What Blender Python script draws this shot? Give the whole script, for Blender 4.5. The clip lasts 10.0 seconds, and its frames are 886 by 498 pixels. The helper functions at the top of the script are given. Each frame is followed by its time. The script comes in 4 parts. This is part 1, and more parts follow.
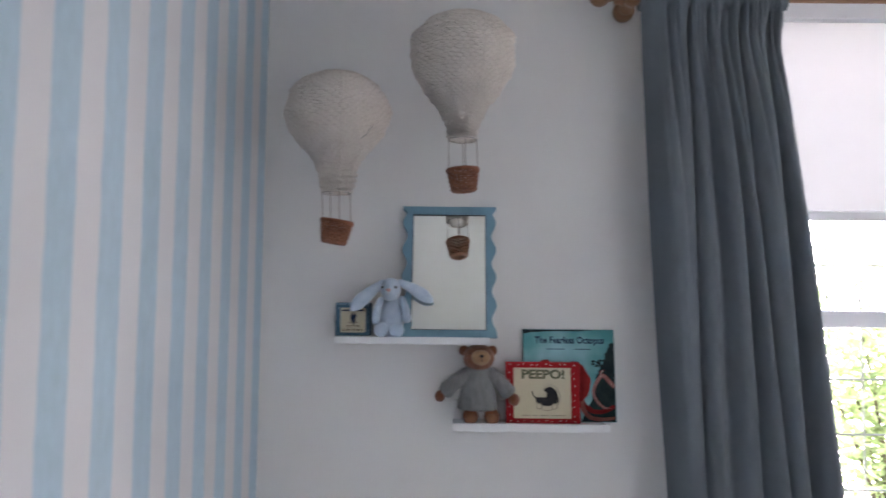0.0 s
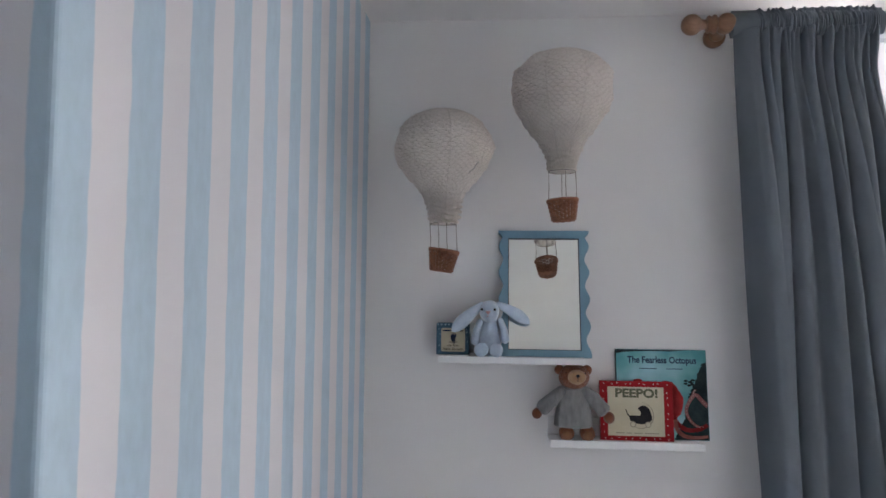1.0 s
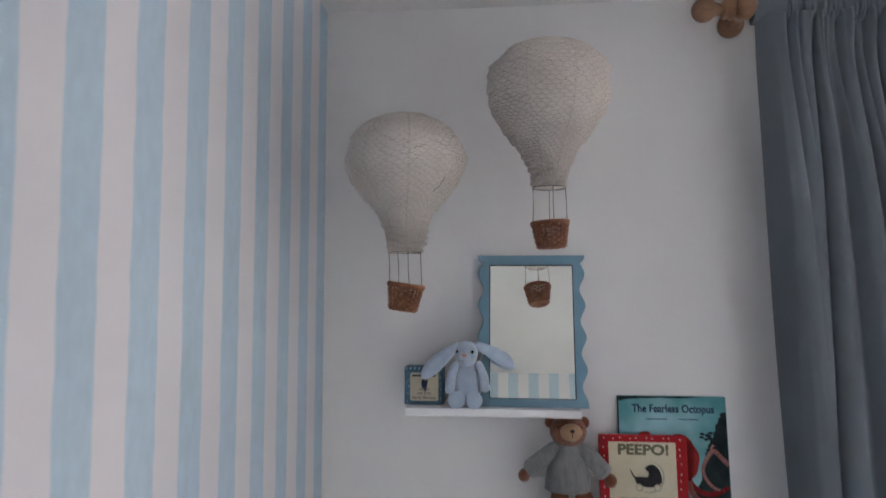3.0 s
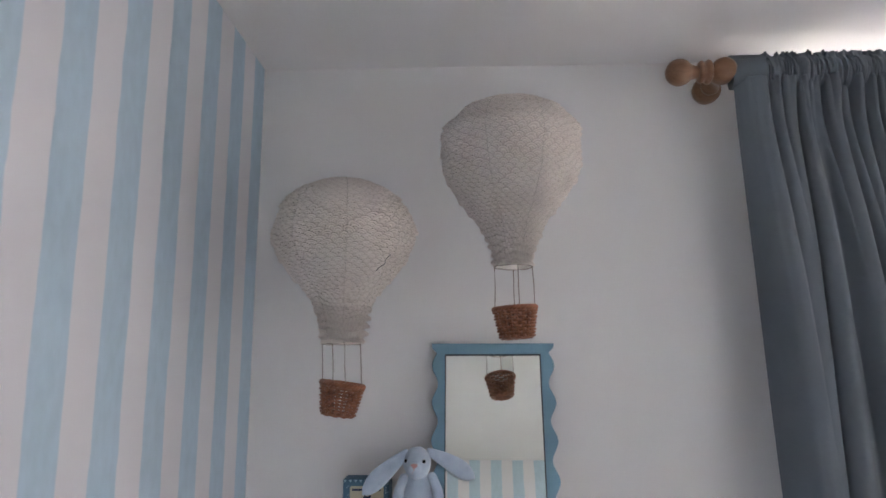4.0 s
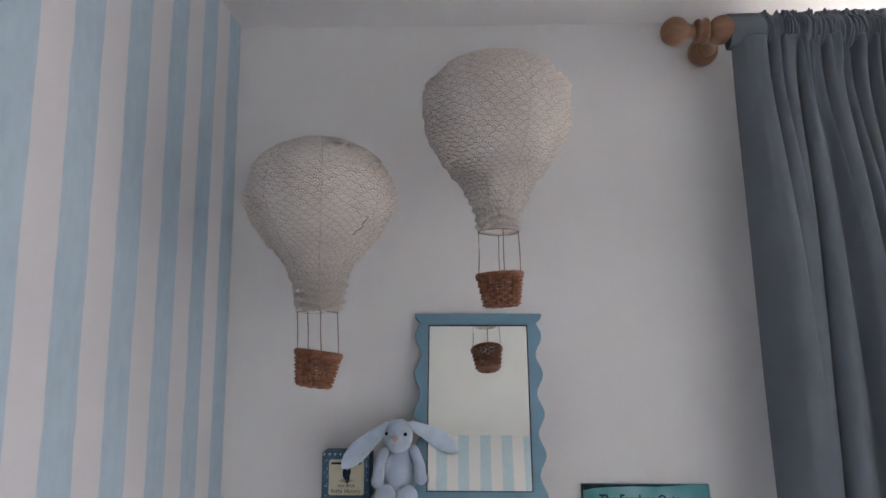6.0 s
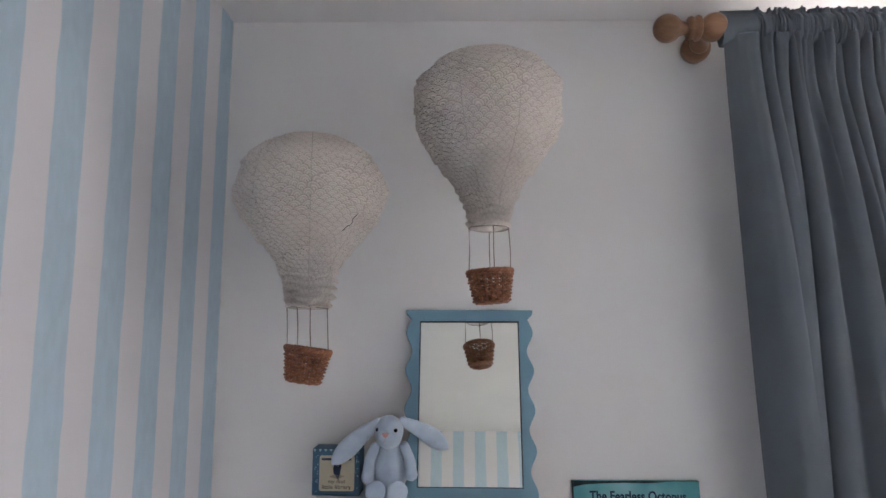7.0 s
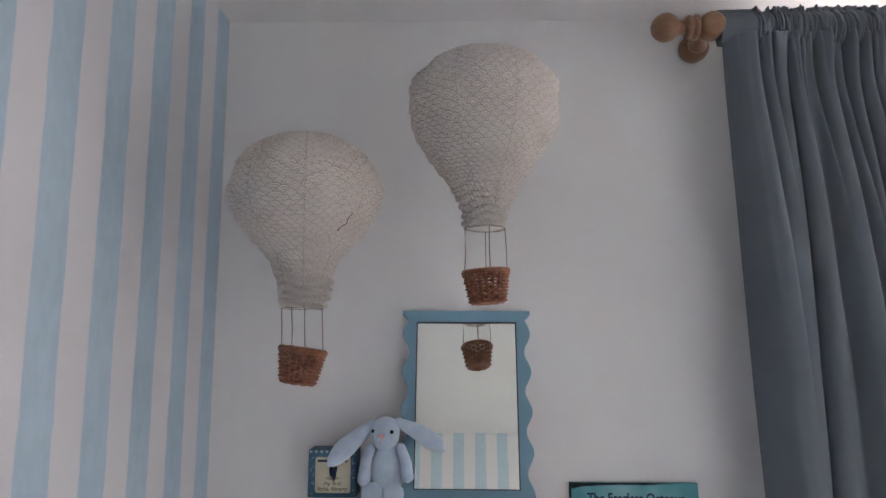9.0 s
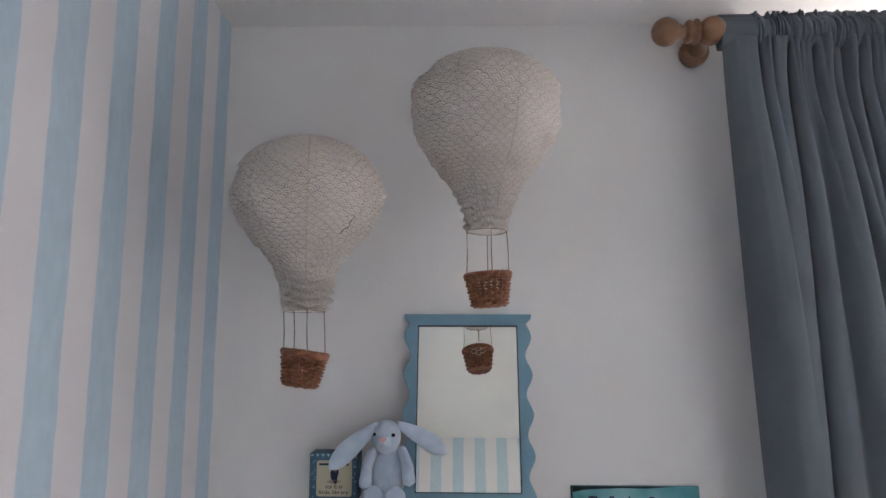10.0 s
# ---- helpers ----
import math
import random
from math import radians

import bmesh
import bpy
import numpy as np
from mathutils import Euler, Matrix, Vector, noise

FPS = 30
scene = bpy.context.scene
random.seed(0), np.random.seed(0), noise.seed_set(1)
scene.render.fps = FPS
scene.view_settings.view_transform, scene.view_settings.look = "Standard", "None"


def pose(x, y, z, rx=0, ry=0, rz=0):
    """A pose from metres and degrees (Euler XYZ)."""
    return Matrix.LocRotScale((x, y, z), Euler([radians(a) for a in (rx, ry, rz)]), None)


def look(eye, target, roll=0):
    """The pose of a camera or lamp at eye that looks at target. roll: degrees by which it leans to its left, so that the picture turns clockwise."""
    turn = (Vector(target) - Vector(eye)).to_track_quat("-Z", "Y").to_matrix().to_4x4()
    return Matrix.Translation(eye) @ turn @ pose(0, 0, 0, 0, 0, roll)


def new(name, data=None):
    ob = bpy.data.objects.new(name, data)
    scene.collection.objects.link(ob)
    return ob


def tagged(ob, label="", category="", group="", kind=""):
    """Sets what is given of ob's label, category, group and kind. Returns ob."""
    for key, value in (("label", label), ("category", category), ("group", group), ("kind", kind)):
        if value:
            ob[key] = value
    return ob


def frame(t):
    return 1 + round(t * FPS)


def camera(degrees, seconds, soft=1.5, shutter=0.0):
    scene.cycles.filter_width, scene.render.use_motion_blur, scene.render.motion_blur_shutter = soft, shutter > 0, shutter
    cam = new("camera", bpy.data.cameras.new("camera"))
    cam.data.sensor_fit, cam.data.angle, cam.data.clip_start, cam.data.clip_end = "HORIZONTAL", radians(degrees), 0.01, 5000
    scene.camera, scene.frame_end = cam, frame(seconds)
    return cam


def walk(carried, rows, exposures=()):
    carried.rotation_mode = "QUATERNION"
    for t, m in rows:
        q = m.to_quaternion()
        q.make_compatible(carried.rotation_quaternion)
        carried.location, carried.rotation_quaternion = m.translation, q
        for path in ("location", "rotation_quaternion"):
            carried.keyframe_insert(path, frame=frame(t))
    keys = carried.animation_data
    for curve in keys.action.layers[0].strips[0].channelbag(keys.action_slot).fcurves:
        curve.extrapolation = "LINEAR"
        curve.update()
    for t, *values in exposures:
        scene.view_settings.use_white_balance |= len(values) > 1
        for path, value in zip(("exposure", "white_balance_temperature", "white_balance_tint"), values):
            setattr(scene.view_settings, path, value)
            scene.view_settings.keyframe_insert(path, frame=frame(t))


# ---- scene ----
cam = camera(67.0, 10.0, shutter=0.5)
PATH = [
    (0, (0.181, -0.047, 1.587), (0.17, 1.949, 1.712), 0.6),
    (0.5, (0.131, -0.104, 1.612), (-0.019, 1.887, 1.714), 1.1),
    (1, (0.073, -0.141, 1.652), (-0.099, 1.849, 1.764), 0.6),
    (1.5, (0.064, -0.139, 1.657), (-0.053, 1.854, 1.772), 0.2),
    (2, (0.09, -0.118, 1.657), (-0.018, 1.877, 1.748), -0.3),
    (2.2, (0.105, -0.08, 1.672), (-0.028, 1.914, 1.762), -0.6),
    (3.3, (0.135, 0.227, 1.75), (-0.061, 2.211, 1.911), 0.3),
    (3.5, (0.131, 0.281, 1.767), (-0.03, 2.265, 1.965), 0.3),
    (4, (0.14, 0.337, 1.765), (0.066, 2.307, 2.105), -0.1),
    (4.5, (0.154, 0.359, 1.758), (0.096, 2.328, 2.106), -0.2),
    (5, (0.15, 0.379, 1.754), (0.102, 2.352, 2.074), 0.1),
    (5.5, (0.151, 0.389, 1.752), (0.097, 2.368, 2.04), 0.0),
    (7, (0.166, 0.393, 1.753), (0.121, 2.375, 2.016), 0.2),
    (7.5, (0.168, 0.393, 1.752), (0.129, 2.377, 2.002), 0.2),
    (8, (0.164, 0.397, 1.751), (0.118, 2.38, 2.01), 0.3),
    (8.5, (0.171, 0.403, 1.747), (0.117, 2.384, 2.017), 0.2),
    (9, (0.175, 0.4, 1.751), (0.125, 2.382, 2.02), 0.2),
    (9.5, (0.17, 0.395, 1.752), (0.125, 2.375, 2.026), 0.3),
    (10, (0.17, 0.398, 1.748), (0.124, 2.377, 2.031), 0.2),
]
walk(cam, [(t, look(eye, target, roll)) for t, eye, target, roll in PATH], [(0.0, 2.82, 6400, 17.0), (1.0, 2.78, 6450, 17.0), (2.2, 2.77, 6500, 17.0), (4.0, 2.92, 6640, 18.0), (10.0, 2.91, 6640, 18.0)])

# ---- world, sky and exposure ----
world = bpy.data.worlds.new("sky_world")
world.use_nodes = True
scene.world = world
wn, wl = world.node_tree.nodes, world.node_tree.links
sky = wn.new("ShaderNodeTexSky")
sky.sky_type = "NISHITA"
sky.sun_disc = False
sky.sun_elevation = radians(52.7)
sky.sun_rotation = radians(94)
wl.new(sky.outputs["Color"], wn["Background"].inputs["Color"])
wn["Background"].inputs["Strength"].default_value = 0.12

sun = new("sun", bpy.data.lights.new("sun", "SUN"))
sun.data.energy, sun.data.angle, sun.data.color = 4.5, radians(2), (1.0, 0.96, 0.90)
sun.matrix_world = look((3.5, -0.25, 4.6), (0, 0, 0))

# the sky's light on its way through the window
skylight = new("sky_light", bpy.data.lights.new("sky_light", "AREA"))
skylight.data.shape, skylight.data.size, skylight.data.size_y = "RECTANGLE", 9.0, 3.4
skylight.data.energy, skylight.data.color = 425, (1.0, 0.925, 0.895)
skylight.matrix_world = look((2.8, 7.0, 1.3), (1.3, 0.0, 1.6))

# area lamp added in the window's unseen other half, standing in for daylight there
daylight = new("daylight_fill", bpy.data.lights.new("daylight_fill", "AREA"))
daylight.data.shape, daylight.data.size, daylight.data.size_y = "RECTANGLE", 1.10, 1.22
daylight.data.energy, daylight.data.color = 2.0, (1.0, 0.945, 0.925)
daylight.matrix_world = look((2.13, 1.703, 1.64), (2.13, 0.0, 1.64))


# ---- materials ----
def shader(name):
    m = bpy.data.materials.new(name)
    m.use_nodes = True
    nt = m.node_tree
    return m, nt.nodes, nt.links, nt.nodes["Principled BSDF"]


def add(nodes, kind, **values):
    n = nodes.new(kind)
    for key, value in values.items():
        n.inputs[key].default_value = value
    return n


def maths(nodes, links, op, a, b=0.0, c=0.0):
    n = nodes.new("ShaderNodeMath")
    n.operation = op
    for i, v in enumerate((a, b, c)):
        if isinstance(v, (int, float)):
            n.inputs[i].default_value = v
        else:
            links.new(v, n.inputs[i])
    return n.outputs[0]


def blend(nodes, links, fac, a, b):
    n = nodes.new("ShaderNodeMix")
    n.data_type = "RGBA"
    for socket, v in ((n.inputs[0], fac), (n.inputs[6], a), (n.inputs[7], b)):
        if isinstance(v, (int, float)):
            socket.default_value = v
        elif isinstance(v, tuple):
            socket.default_value = (*v, 1)
        else:
            links.new(v, socket)
    return n.outputs[2]


def surface(name, one, two, scale=20.0, rough=0.6, grain=300.0, bump=0.1, stretch=(1, 1, 1), metallic=0.0, sheen=0.0, depth=0.001):
    """Two shades mixed by a large and a fine noise, with a fine relief."""
    m, n, l, b = shader(name)
    co = n.new("ShaderNodeTexCoord")
    mp = add(n, "ShaderNodeMapping", Scale=stretch)
    l.new(co.outputs["Object"], mp.inputs["Vector"])
    big = add(n, "ShaderNodeTexNoise", Scale=scale, Detail=4.0)
    fine = add(n, "ShaderNodeTexNoise", Scale=grain, Detail=3.0)
    for t in (big, fine):
        l.new(mp.outputs[0], t.inputs["Vector"])
    f = maths(n, l, "MULTIPLY_ADD", fine.outputs["Fac"], 0.35, maths(n, l, "MULTIPLY", big.outputs["Fac"], 0.65))
    f = maths(n, l, "MULTIPLY_ADD", maths(n, l, "SUBTRACT", f, 0.5), 3.0, 0.5)
    f = maths(n, l, "MINIMUM", maths(n, l, "MAXIMUM", f, 0.0), 1.0)
    l.new(blend(n, l, f, one, two), b.inputs["Base Color"])
    b.inputs["Roughness"].default_value = rough
    b.inputs["Metallic"].default_value = metallic
    if sheen:
        b.inputs["Sheen Weight"].default_value = sheen
        b.inputs["Sheen Roughness"].default_value = 0.5
    if bump:
        bp = add(n, "ShaderNodeBump", Strength=bump, Distance=depth)
        l.new(fine.outputs["Fac"], bp.inputs["Height"])
        l.new(bp.outputs[0], b.inputs["Normal"])
    return m


def striped(name, axis, start, period, blue, white):
    """Wallpaper of broad upright stripes whose brushed edges waver a little."""
    m, n, l, b = shader(name)
    geo = n.new("ShaderNodeNewGeometry")
    sep = n.new("ShaderNodeSeparateXYZ")
    l.new(geo.outputs["Position"], sep.inputs[0])
    mp = add(n, "ShaderNodeMapping", Scale=(9.0, 9.0, 4.0))
    l.new(geo.outputs["Position"], mp.inputs["Vector"])
    wav = add(n, "ShaderNodeTexNoise", Scale=4.0, Detail=4.0)
    l.new(mp.outputs[0], wav.inputs["Vector"])
    off = maths(n, l, "MULTIPLY", maths(n, l, "SUBTRACT", wav.outputs["Fac"], 0.5), 0.010)
    c = maths(n, l, "ADD", sep.outputs[axis], off)
    ph = maths(n, l, "FRACT", maths(n, l, "DIVIDE", maths(n, l, "SUBTRACT", c, start), period))
    tri = maths(n, l, "ABSOLUTE", maths(n, l, "SUBTRACT", ph, 0.25))
    tri = maths(n, l, "MINIMUM", tri, maths(n, l, "ABSOLUTE", maths(n, l, "SUBTRACT", ph, 1.25)))
    ramp = n.new("ShaderNodeMapRange")
    ramp.inputs["From Min"].default_value, ramp.inputs["From Max"].default_value = 0.24, 0.26
    ramp.inputs["To Min"].default_value, ramp.inputs["To Max"].default_value = 1.0, 0.0
    l.new(tri, ramp.inputs["Value"])
    wash = add(n, "ShaderNodeTexNoise", Scale=7.0, Detail=6.0, Roughness=0.6)
    l.new(mp.outputs[0], wash.inputs["Vector"])
    fw = maths(n, l, "MULTIPLY_ADD", maths(n, l, "SUBTRACT", wash.outputs["Fac"], 0.5), 2.2, 0.5)
    fw = maths(n, l, "MINIMUM", maths(n, l, "MAXIMUM", fw, 0.0), 1.0)
    pale = tuple(v * 1.06 for v in blue)
    deep = tuple(v * 0.94 for v in blue)
    col = blend(n, l, ramp.outputs[0], white, blend(n, l, fw, deep, pale))
    l.new(col, b.inputs["Base Color"])
    b.inputs["Roughness"].default_value = 0.75
    fine = add(n, "ShaderNodeTexNoise", Scale=420.0, Detail=3.0)
    l.new(geo.outputs["Position"], fine.inputs["Vector"])
    bp = add(n, "ShaderNodeBump", Strength=0.12, Distance=0.001)
    l.new(fine.outputs["Fac"], bp.inputs["Height"])
    l.new(bp.outputs[0], b.inputs["Normal"])
    return m


PERIOD, BLUE, PAPER = 0.1263, (0.425, 0.560, 0.650), (0.665, 0.660, 0.685)
stripes_y = striped("wallpaper_side", "Y", 0.4955, PERIOD, BLUE, PAPER)
stripes_south = striped("wallpaper_far", "X", 0.0107, PERIOD, BLUE, PAPER)
stripes_x = striped("wallpaper_end", "X", -0.323, PERIOD, BLUE, PAPER)
wall_paint = surface("white_wall_paint", (0.78, 0.765, 0.75), (0.81, 0.80, 0.785), 3.0, 0.7, 260, 0.10)
ceiling_paint = surface("white_ceiling_paint", (0.79, 0.78, 0.765), (0.83, 0.82, 0.81), 4.0, 0.85, 220, 0.12)
carpet = surface("cream_carpet", (0.645, 0.625, 0.59), (0.735, 0.715, 0.68), 12.0, 0.95, 500, 0.6, depth=0.004)
shelf_paint = surface("white_shelf_paint", (0.80, 0.80, 0.80), (0.85, 0.85, 0.845), 9.0, 0.4, 300, 0.04)
frame_paint = surface("blue_frame_paint", (0.155, 0.30, 0.40), (0.19, 0.35, 0.45), 14.0, 0.45, 340, 0.10)
dark_gap = surface("dark_backing", (0.03, 0.035, 0.04), (0.05, 0.05, 0.055), 20, 0.7)
wicker = surface("brown_wicker", (0.17, 0.060, 0.028), (0.38, 0.150, 0.072), 45, 0.40, 200, 0.15)
cord_mat = surface("brown_cord", (0.200, 0.152, 0.120), (0.320, 0.256, 0.208), 80, 0.8, 900, 0.4)
pine = surface("varnished_wood", (0.208, 0.104, 0.052), (0.294, 0.159, 0.086), 26.0, 0.35, 90, 0.10, stretch=(0.35, 3, 3))
upvc = surface("white_window_plastic", (0.80, 0.80, 0.82), (0.84, 0.84, 0.86), 8, 0.3, 200, 0.02)
lead = surface("grey_lead", (0.32, 0.33, 0.34), (0.42, 0.43, 0.44), 30, 0.55, metallic=0.5)
bunny_fur = surface("pale_blue_plush", (0.450, 0.565, 0.700), (0.590, 0.695, 0.810), 55, 0.95, 700, 0.9, sheen=0.6, depth=0.003)
bunny_pink = surface("pink_plush", (0.62, 0.34, 0.34), (0.72, 0.44, 0.44), 80, 0.9, 900, 0.5)
black_bead = surface("black_bead", (0.012, 0.012, 0.014), (0.02, 0.02, 0.022), 40, 0.12, bump=0)
bear_fur = surface("brown_plush", (0.155, 0.050, 0.022), (0.265, 0.096, 0.045), 60, 0.95, 800, 0.9, sheen=0.3, depth=0.003)
bear_tan = surface("tan_plush", (0.33, 0.185, 0.10), (0.43, 0.27, 0.155), 70, 0.95, 800, 0.8, sheen=0.3, depth=0.002)
bear_sole = surface("light_brown_plush", (0.20, 0.085, 0.042), (0.30, 0.145, 0.075), 70, 0.95, 800, 0.8, sheen=0.3, depth=0.002)
card_cream = surface("cream_card", (0.578, 0.518, 0.368), (0.646, 0.595, 0.448), 25, 0.55, 300, 0.03)
card_red = surface("red_card", (0.32, 0.010, 0.014), (0.40, 0.016, 0.020), 18, 0.55, 300, 0.03)
card_blue = surface("blue_card", (0.060, 0.135, 0.205), (0.095, 0.185, 0.265), 30, 0.55, 300, 0.05)
card_pale = surface("pale_blue_print", (0.36, 0.52, 0.62), (0.50, 0.65, 0.72), 30, 0.45)
pages = surface("book_pages", (0.68, 0.65, 0.58), (0.78, 0.75, 0.68), 30, 0.8, 900, 0.3, stretch=(1, 12, 1))
ink_dark = surface("dark_ink", (0.018, 0.018, 0.022), (0.035, 0.033, 0.035), 60, 0.5)
ink_green = surface("dark_green_ink", (0.07, 0.08, 0.04), (0.15, 0.15, 0.085), 260, 0.5)
ink_navy = surface("navy_ink", (0.015, 0.03, 0.07), (0.03, 0.05, 0.10), 60, 0.5)
print_grey = surface("grey_print", (0.30, 0.26, 0.20), (0.42, 0.37, 0.28), 60, 0.5)
print_rock = surface("dark_rock_print", (0.006, 0.015, 0.018), (0.030, 0.050, 0.050), 35, 0.55)
print_pink = surface("pink_print", (0.375, 0.120, 0.112), (0.495, 0.225, 0.203), 60, 0.55)
print_redder = surface("red_creature_print", (0.252, 0.011, 0.013), (0.364, 0.028, 0.025), 35, 0.55)
print_orange = surface("orange_red_print", (0.300, 0.060, 0.045), (0.420, 0.130, 0.095), 60, 0.55)
print_white = surface("white_print", (0.675, 0.630, 0.540), (0.738, 0.702, 0.630), 60, 0.5)
leaf_mat = surface("green_leaf", (0.13, 0.19, 0.075), (0.26, 0.32, 0.15), 3.0, 0.5, 60, 0.2)
_t = leaf_mat.node_tree
_tr = add(_t.nodes, "ShaderNodeBsdfTranslucent", Color=(0.42, 0.50, 0.25, 1))
_mx = add(_t.nodes, "ShaderNodeMixShader", Fac=0.45)
_t.links.new(_t.nodes["Principled BSDF"].outputs[0], _mx.inputs[1])
_t.links.new(_tr.outputs[0], _mx.inputs[2])
_t.links.new(_mx.outputs[0], _t.nodes["Material Output"].inputs["Surface"])
bark = surface("brown_bark", (0.08, 0.06, 0.045), (0.14, 0.11, 0.08), 8, 0.9, 80, 0.6)
# Ground outside is barely in view; made pale to bounce light up through the window.
bounce_ground = surface("pale_bounce_ground", (0.42, 0.40, 0.36), (0.55, 0.53, 0.48), 2.0, 0.9, 60, 0.6, depth=0.02)


def sea_print():
    """A teal cover that darkens in swirls of deep green water."""
    m, n, l, b = shader("teal_cover")
    co = n.new("ShaderNodeTexCoord")
    big = add(n, "ShaderNodeTexNoise", Scale=7.0, Detail=3.0)
    l.new(co.outputs["Object"], big.inputs["Vector"])
    f = maths(n, l, "MULTIPLY_ADD", maths(n, l, "SUBTRACT", big.outputs["Fac"], 0.5), 3.5, 0.5)
    f = maths(n, l, "MINIMUM", maths(n, l, "MAXIMUM", f, 0.0), 1.0)
    l.new(blend(n, l, f, (0.09, 0.31, 0.33), (0.36, 0.60, 0.65)), b.inputs["Base Color"])
    b.inputs["Roughness"].default_value = 0.5
    return m


teal_cover = sea_print()


# height of a row of fans against the width of a fan
FAN = 0.40


def lace():
    """Off-white crocheted cloth in rows of overlapping fans, each with three ribs."""
    m, n, l, b = shader("off_white_lace")
    uv = n.new("ShaderNodeUVMap")
    uv.uv_map = "UVMap"
    sep = n.new("ShaderNodeSeparateXYZ")
    l.new(uv.outputs[0], sep.inputs[0])
    v = sep.outputs["Y"]
    rings, ups = [], []
    for k in (0, 1):
        row = maths(n, l, "ADD", maths(n, l, "FLOOR", v), float(-k))
        half = maths(n, l, "MULTIPLY", row, 0.5)
        uu = maths(n, l, "SUBTRACT", maths(n, l, "FRACT", maths(n, l, "ADD", sep.outputs["X"], half)), 0.5)
        vv = maths(n, l, "MULTIPLY", maths(n, l, "ADD", maths(n, l, "FRACT", v), float(k)), FAN)
        ups.append(vv)
        rings.append(maths(n, l, "SQRT", maths(n, l, "ADD", maths(n, l, "MULTIPLY", uu, uu), maths(n, l, "MULTIPLY", vv, vv))))
    near = maths(n, l, "LESS_THAN", rings[1], 0.5)
    far = maths(n, l, "SUBTRACT", 1.0, near)
    d = maths(n, l, "ADD", maths(n, l, "MULTIPLY", rings[1], near), maths(n, l, "MULTIPLY", rings[0], far))
    up = maths(n, l, "ADD", maths(n, l, "MULTIPLY", ups[1], near), maths(n, l, "MULTIPLY", ups[0], far))
    up = maths(n, l, "DIVIDE", up, maths(n, l, "MAXIMUM", d, 0.05))
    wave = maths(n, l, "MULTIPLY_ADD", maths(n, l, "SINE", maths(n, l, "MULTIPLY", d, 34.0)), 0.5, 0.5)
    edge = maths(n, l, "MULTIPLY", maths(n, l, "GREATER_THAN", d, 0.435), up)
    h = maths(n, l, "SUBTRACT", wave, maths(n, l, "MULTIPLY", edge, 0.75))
    co = n.new("ShaderNodeTexCoord")
    fine = add(n, "ShaderNodeTexNoise", Scale=480.0, Detail=3.0)
    big = add(n, "ShaderNodeTexNoise", Scale=22.0, Detail=4.0)
    for t in (fine, big):
        l.new(co.outputs["Object"], t.inputs["Vector"])
    h2 = maths(n, l, "ADD", h, maths(n, l, "MULTIPLY", fine.outputs["Fac"], 0.6))
    bp = add(n, "ShaderNodeBump", Strength=1.0, Distance=0.0020)
    l.new(h2, bp.inputs["Height"])
    l.new(bp.outputs[0], b.inputs["Normal"])
    # The relief also darkens the colour: shade of grooves and fan rims painted in.
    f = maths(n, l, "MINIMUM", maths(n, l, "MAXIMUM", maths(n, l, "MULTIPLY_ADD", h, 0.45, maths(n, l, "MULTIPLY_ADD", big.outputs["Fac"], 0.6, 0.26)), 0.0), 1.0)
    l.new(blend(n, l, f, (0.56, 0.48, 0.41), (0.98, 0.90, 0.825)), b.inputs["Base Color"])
    b.inputs["Roughness"].default_value = 0.9
    b.inputs["Sheen Weight"].default_value = 0.2
    return m


lace_mat = lace()
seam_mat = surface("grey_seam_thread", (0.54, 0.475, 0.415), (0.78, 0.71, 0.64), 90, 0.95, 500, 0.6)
hem_mat = surface("off_white_hem_cloth", (0.30, 0.25, 0.21), (0.55, 0.49, 0.43), 120, 0.95, 500, 0.8)


def woven(name, one, two, count=900.0, bump=0.35, sheen=0.25):
    m, n, l, b = shader(name)
    uv = n.new("ShaderNodeUVMap")
    uv.uv_map = "UVMap"
    sep = n.new("ShaderNodeSeparateXYZ")
    l.new(uv.outputs[0], sep.inputs[0])
    a = maths(n, l, "SINE", maths(n, l, "MULTIPLY", sep.outputs["X"], count))
    c = maths(n, l, "SINE", maths(n, l, "MULTIPLY", sep.outputs["Y"], count))
    big = add(n, "ShaderNodeTexNoise", Scale=9.0, Detail=5.0)
    slub = add(n, "ShaderNodeTexNoise", Scale=1.0, Detail=4.0)
    mp = add(n, "ShaderNodeMapping", Scale=(60.0, 600.0, 1.0))
    l.new(uv.outputs[0], mp.inputs["Vector"])
    l.new(mp.outputs[0], slub.inputs["Vector"])
    l.new(uv.outputs[0], big.inputs["Vector"])
    f = maths(n, l, "MULTIPLY_ADD", slub.outputs["Fac"], 0.3, maths(n, l, "MULTIPLY", big.outputs["Fac"], 0.7))
    f = maths(n, l, "MULTIPLY_ADD", maths(n, l, "SUBTRACT", f, 0.5), 1.6, 0.5)
    f = maths(n, l, "MINIMUM", maths(n, l, "MAXIMUM", f, 0.0), 1.0)
    l.new(blend(n, l, f, one, two), b.inputs["Base Color"])
    b.inputs["Roughness"].default_value = 0.85
    b.inputs["Sheen Weight"].default_value = sheen
    bp = add(n, "ShaderNodeBump", Strength=bump, Distance=0.0006)
    l.new(maths(n, l, "MULTIPLY", a, c), bp.inputs["Height"])
    l.new(bp.outputs[0], b.inputs["Normal"])
    return m


curtain_cloth = woven("grey_blue_cloth", (0.124, 0.149, 0.170), (0.165, 0.192, 0.216), 3200.0, sheen=0.05)
knit = surface("grey_knit", (0.190, 0.195, 0.197), (0.305, 0.310, 0.310), 90, 0.95, 700, 0.9, stretch=(1, 1, 0.45), sheen=0.3, depth=0.003)


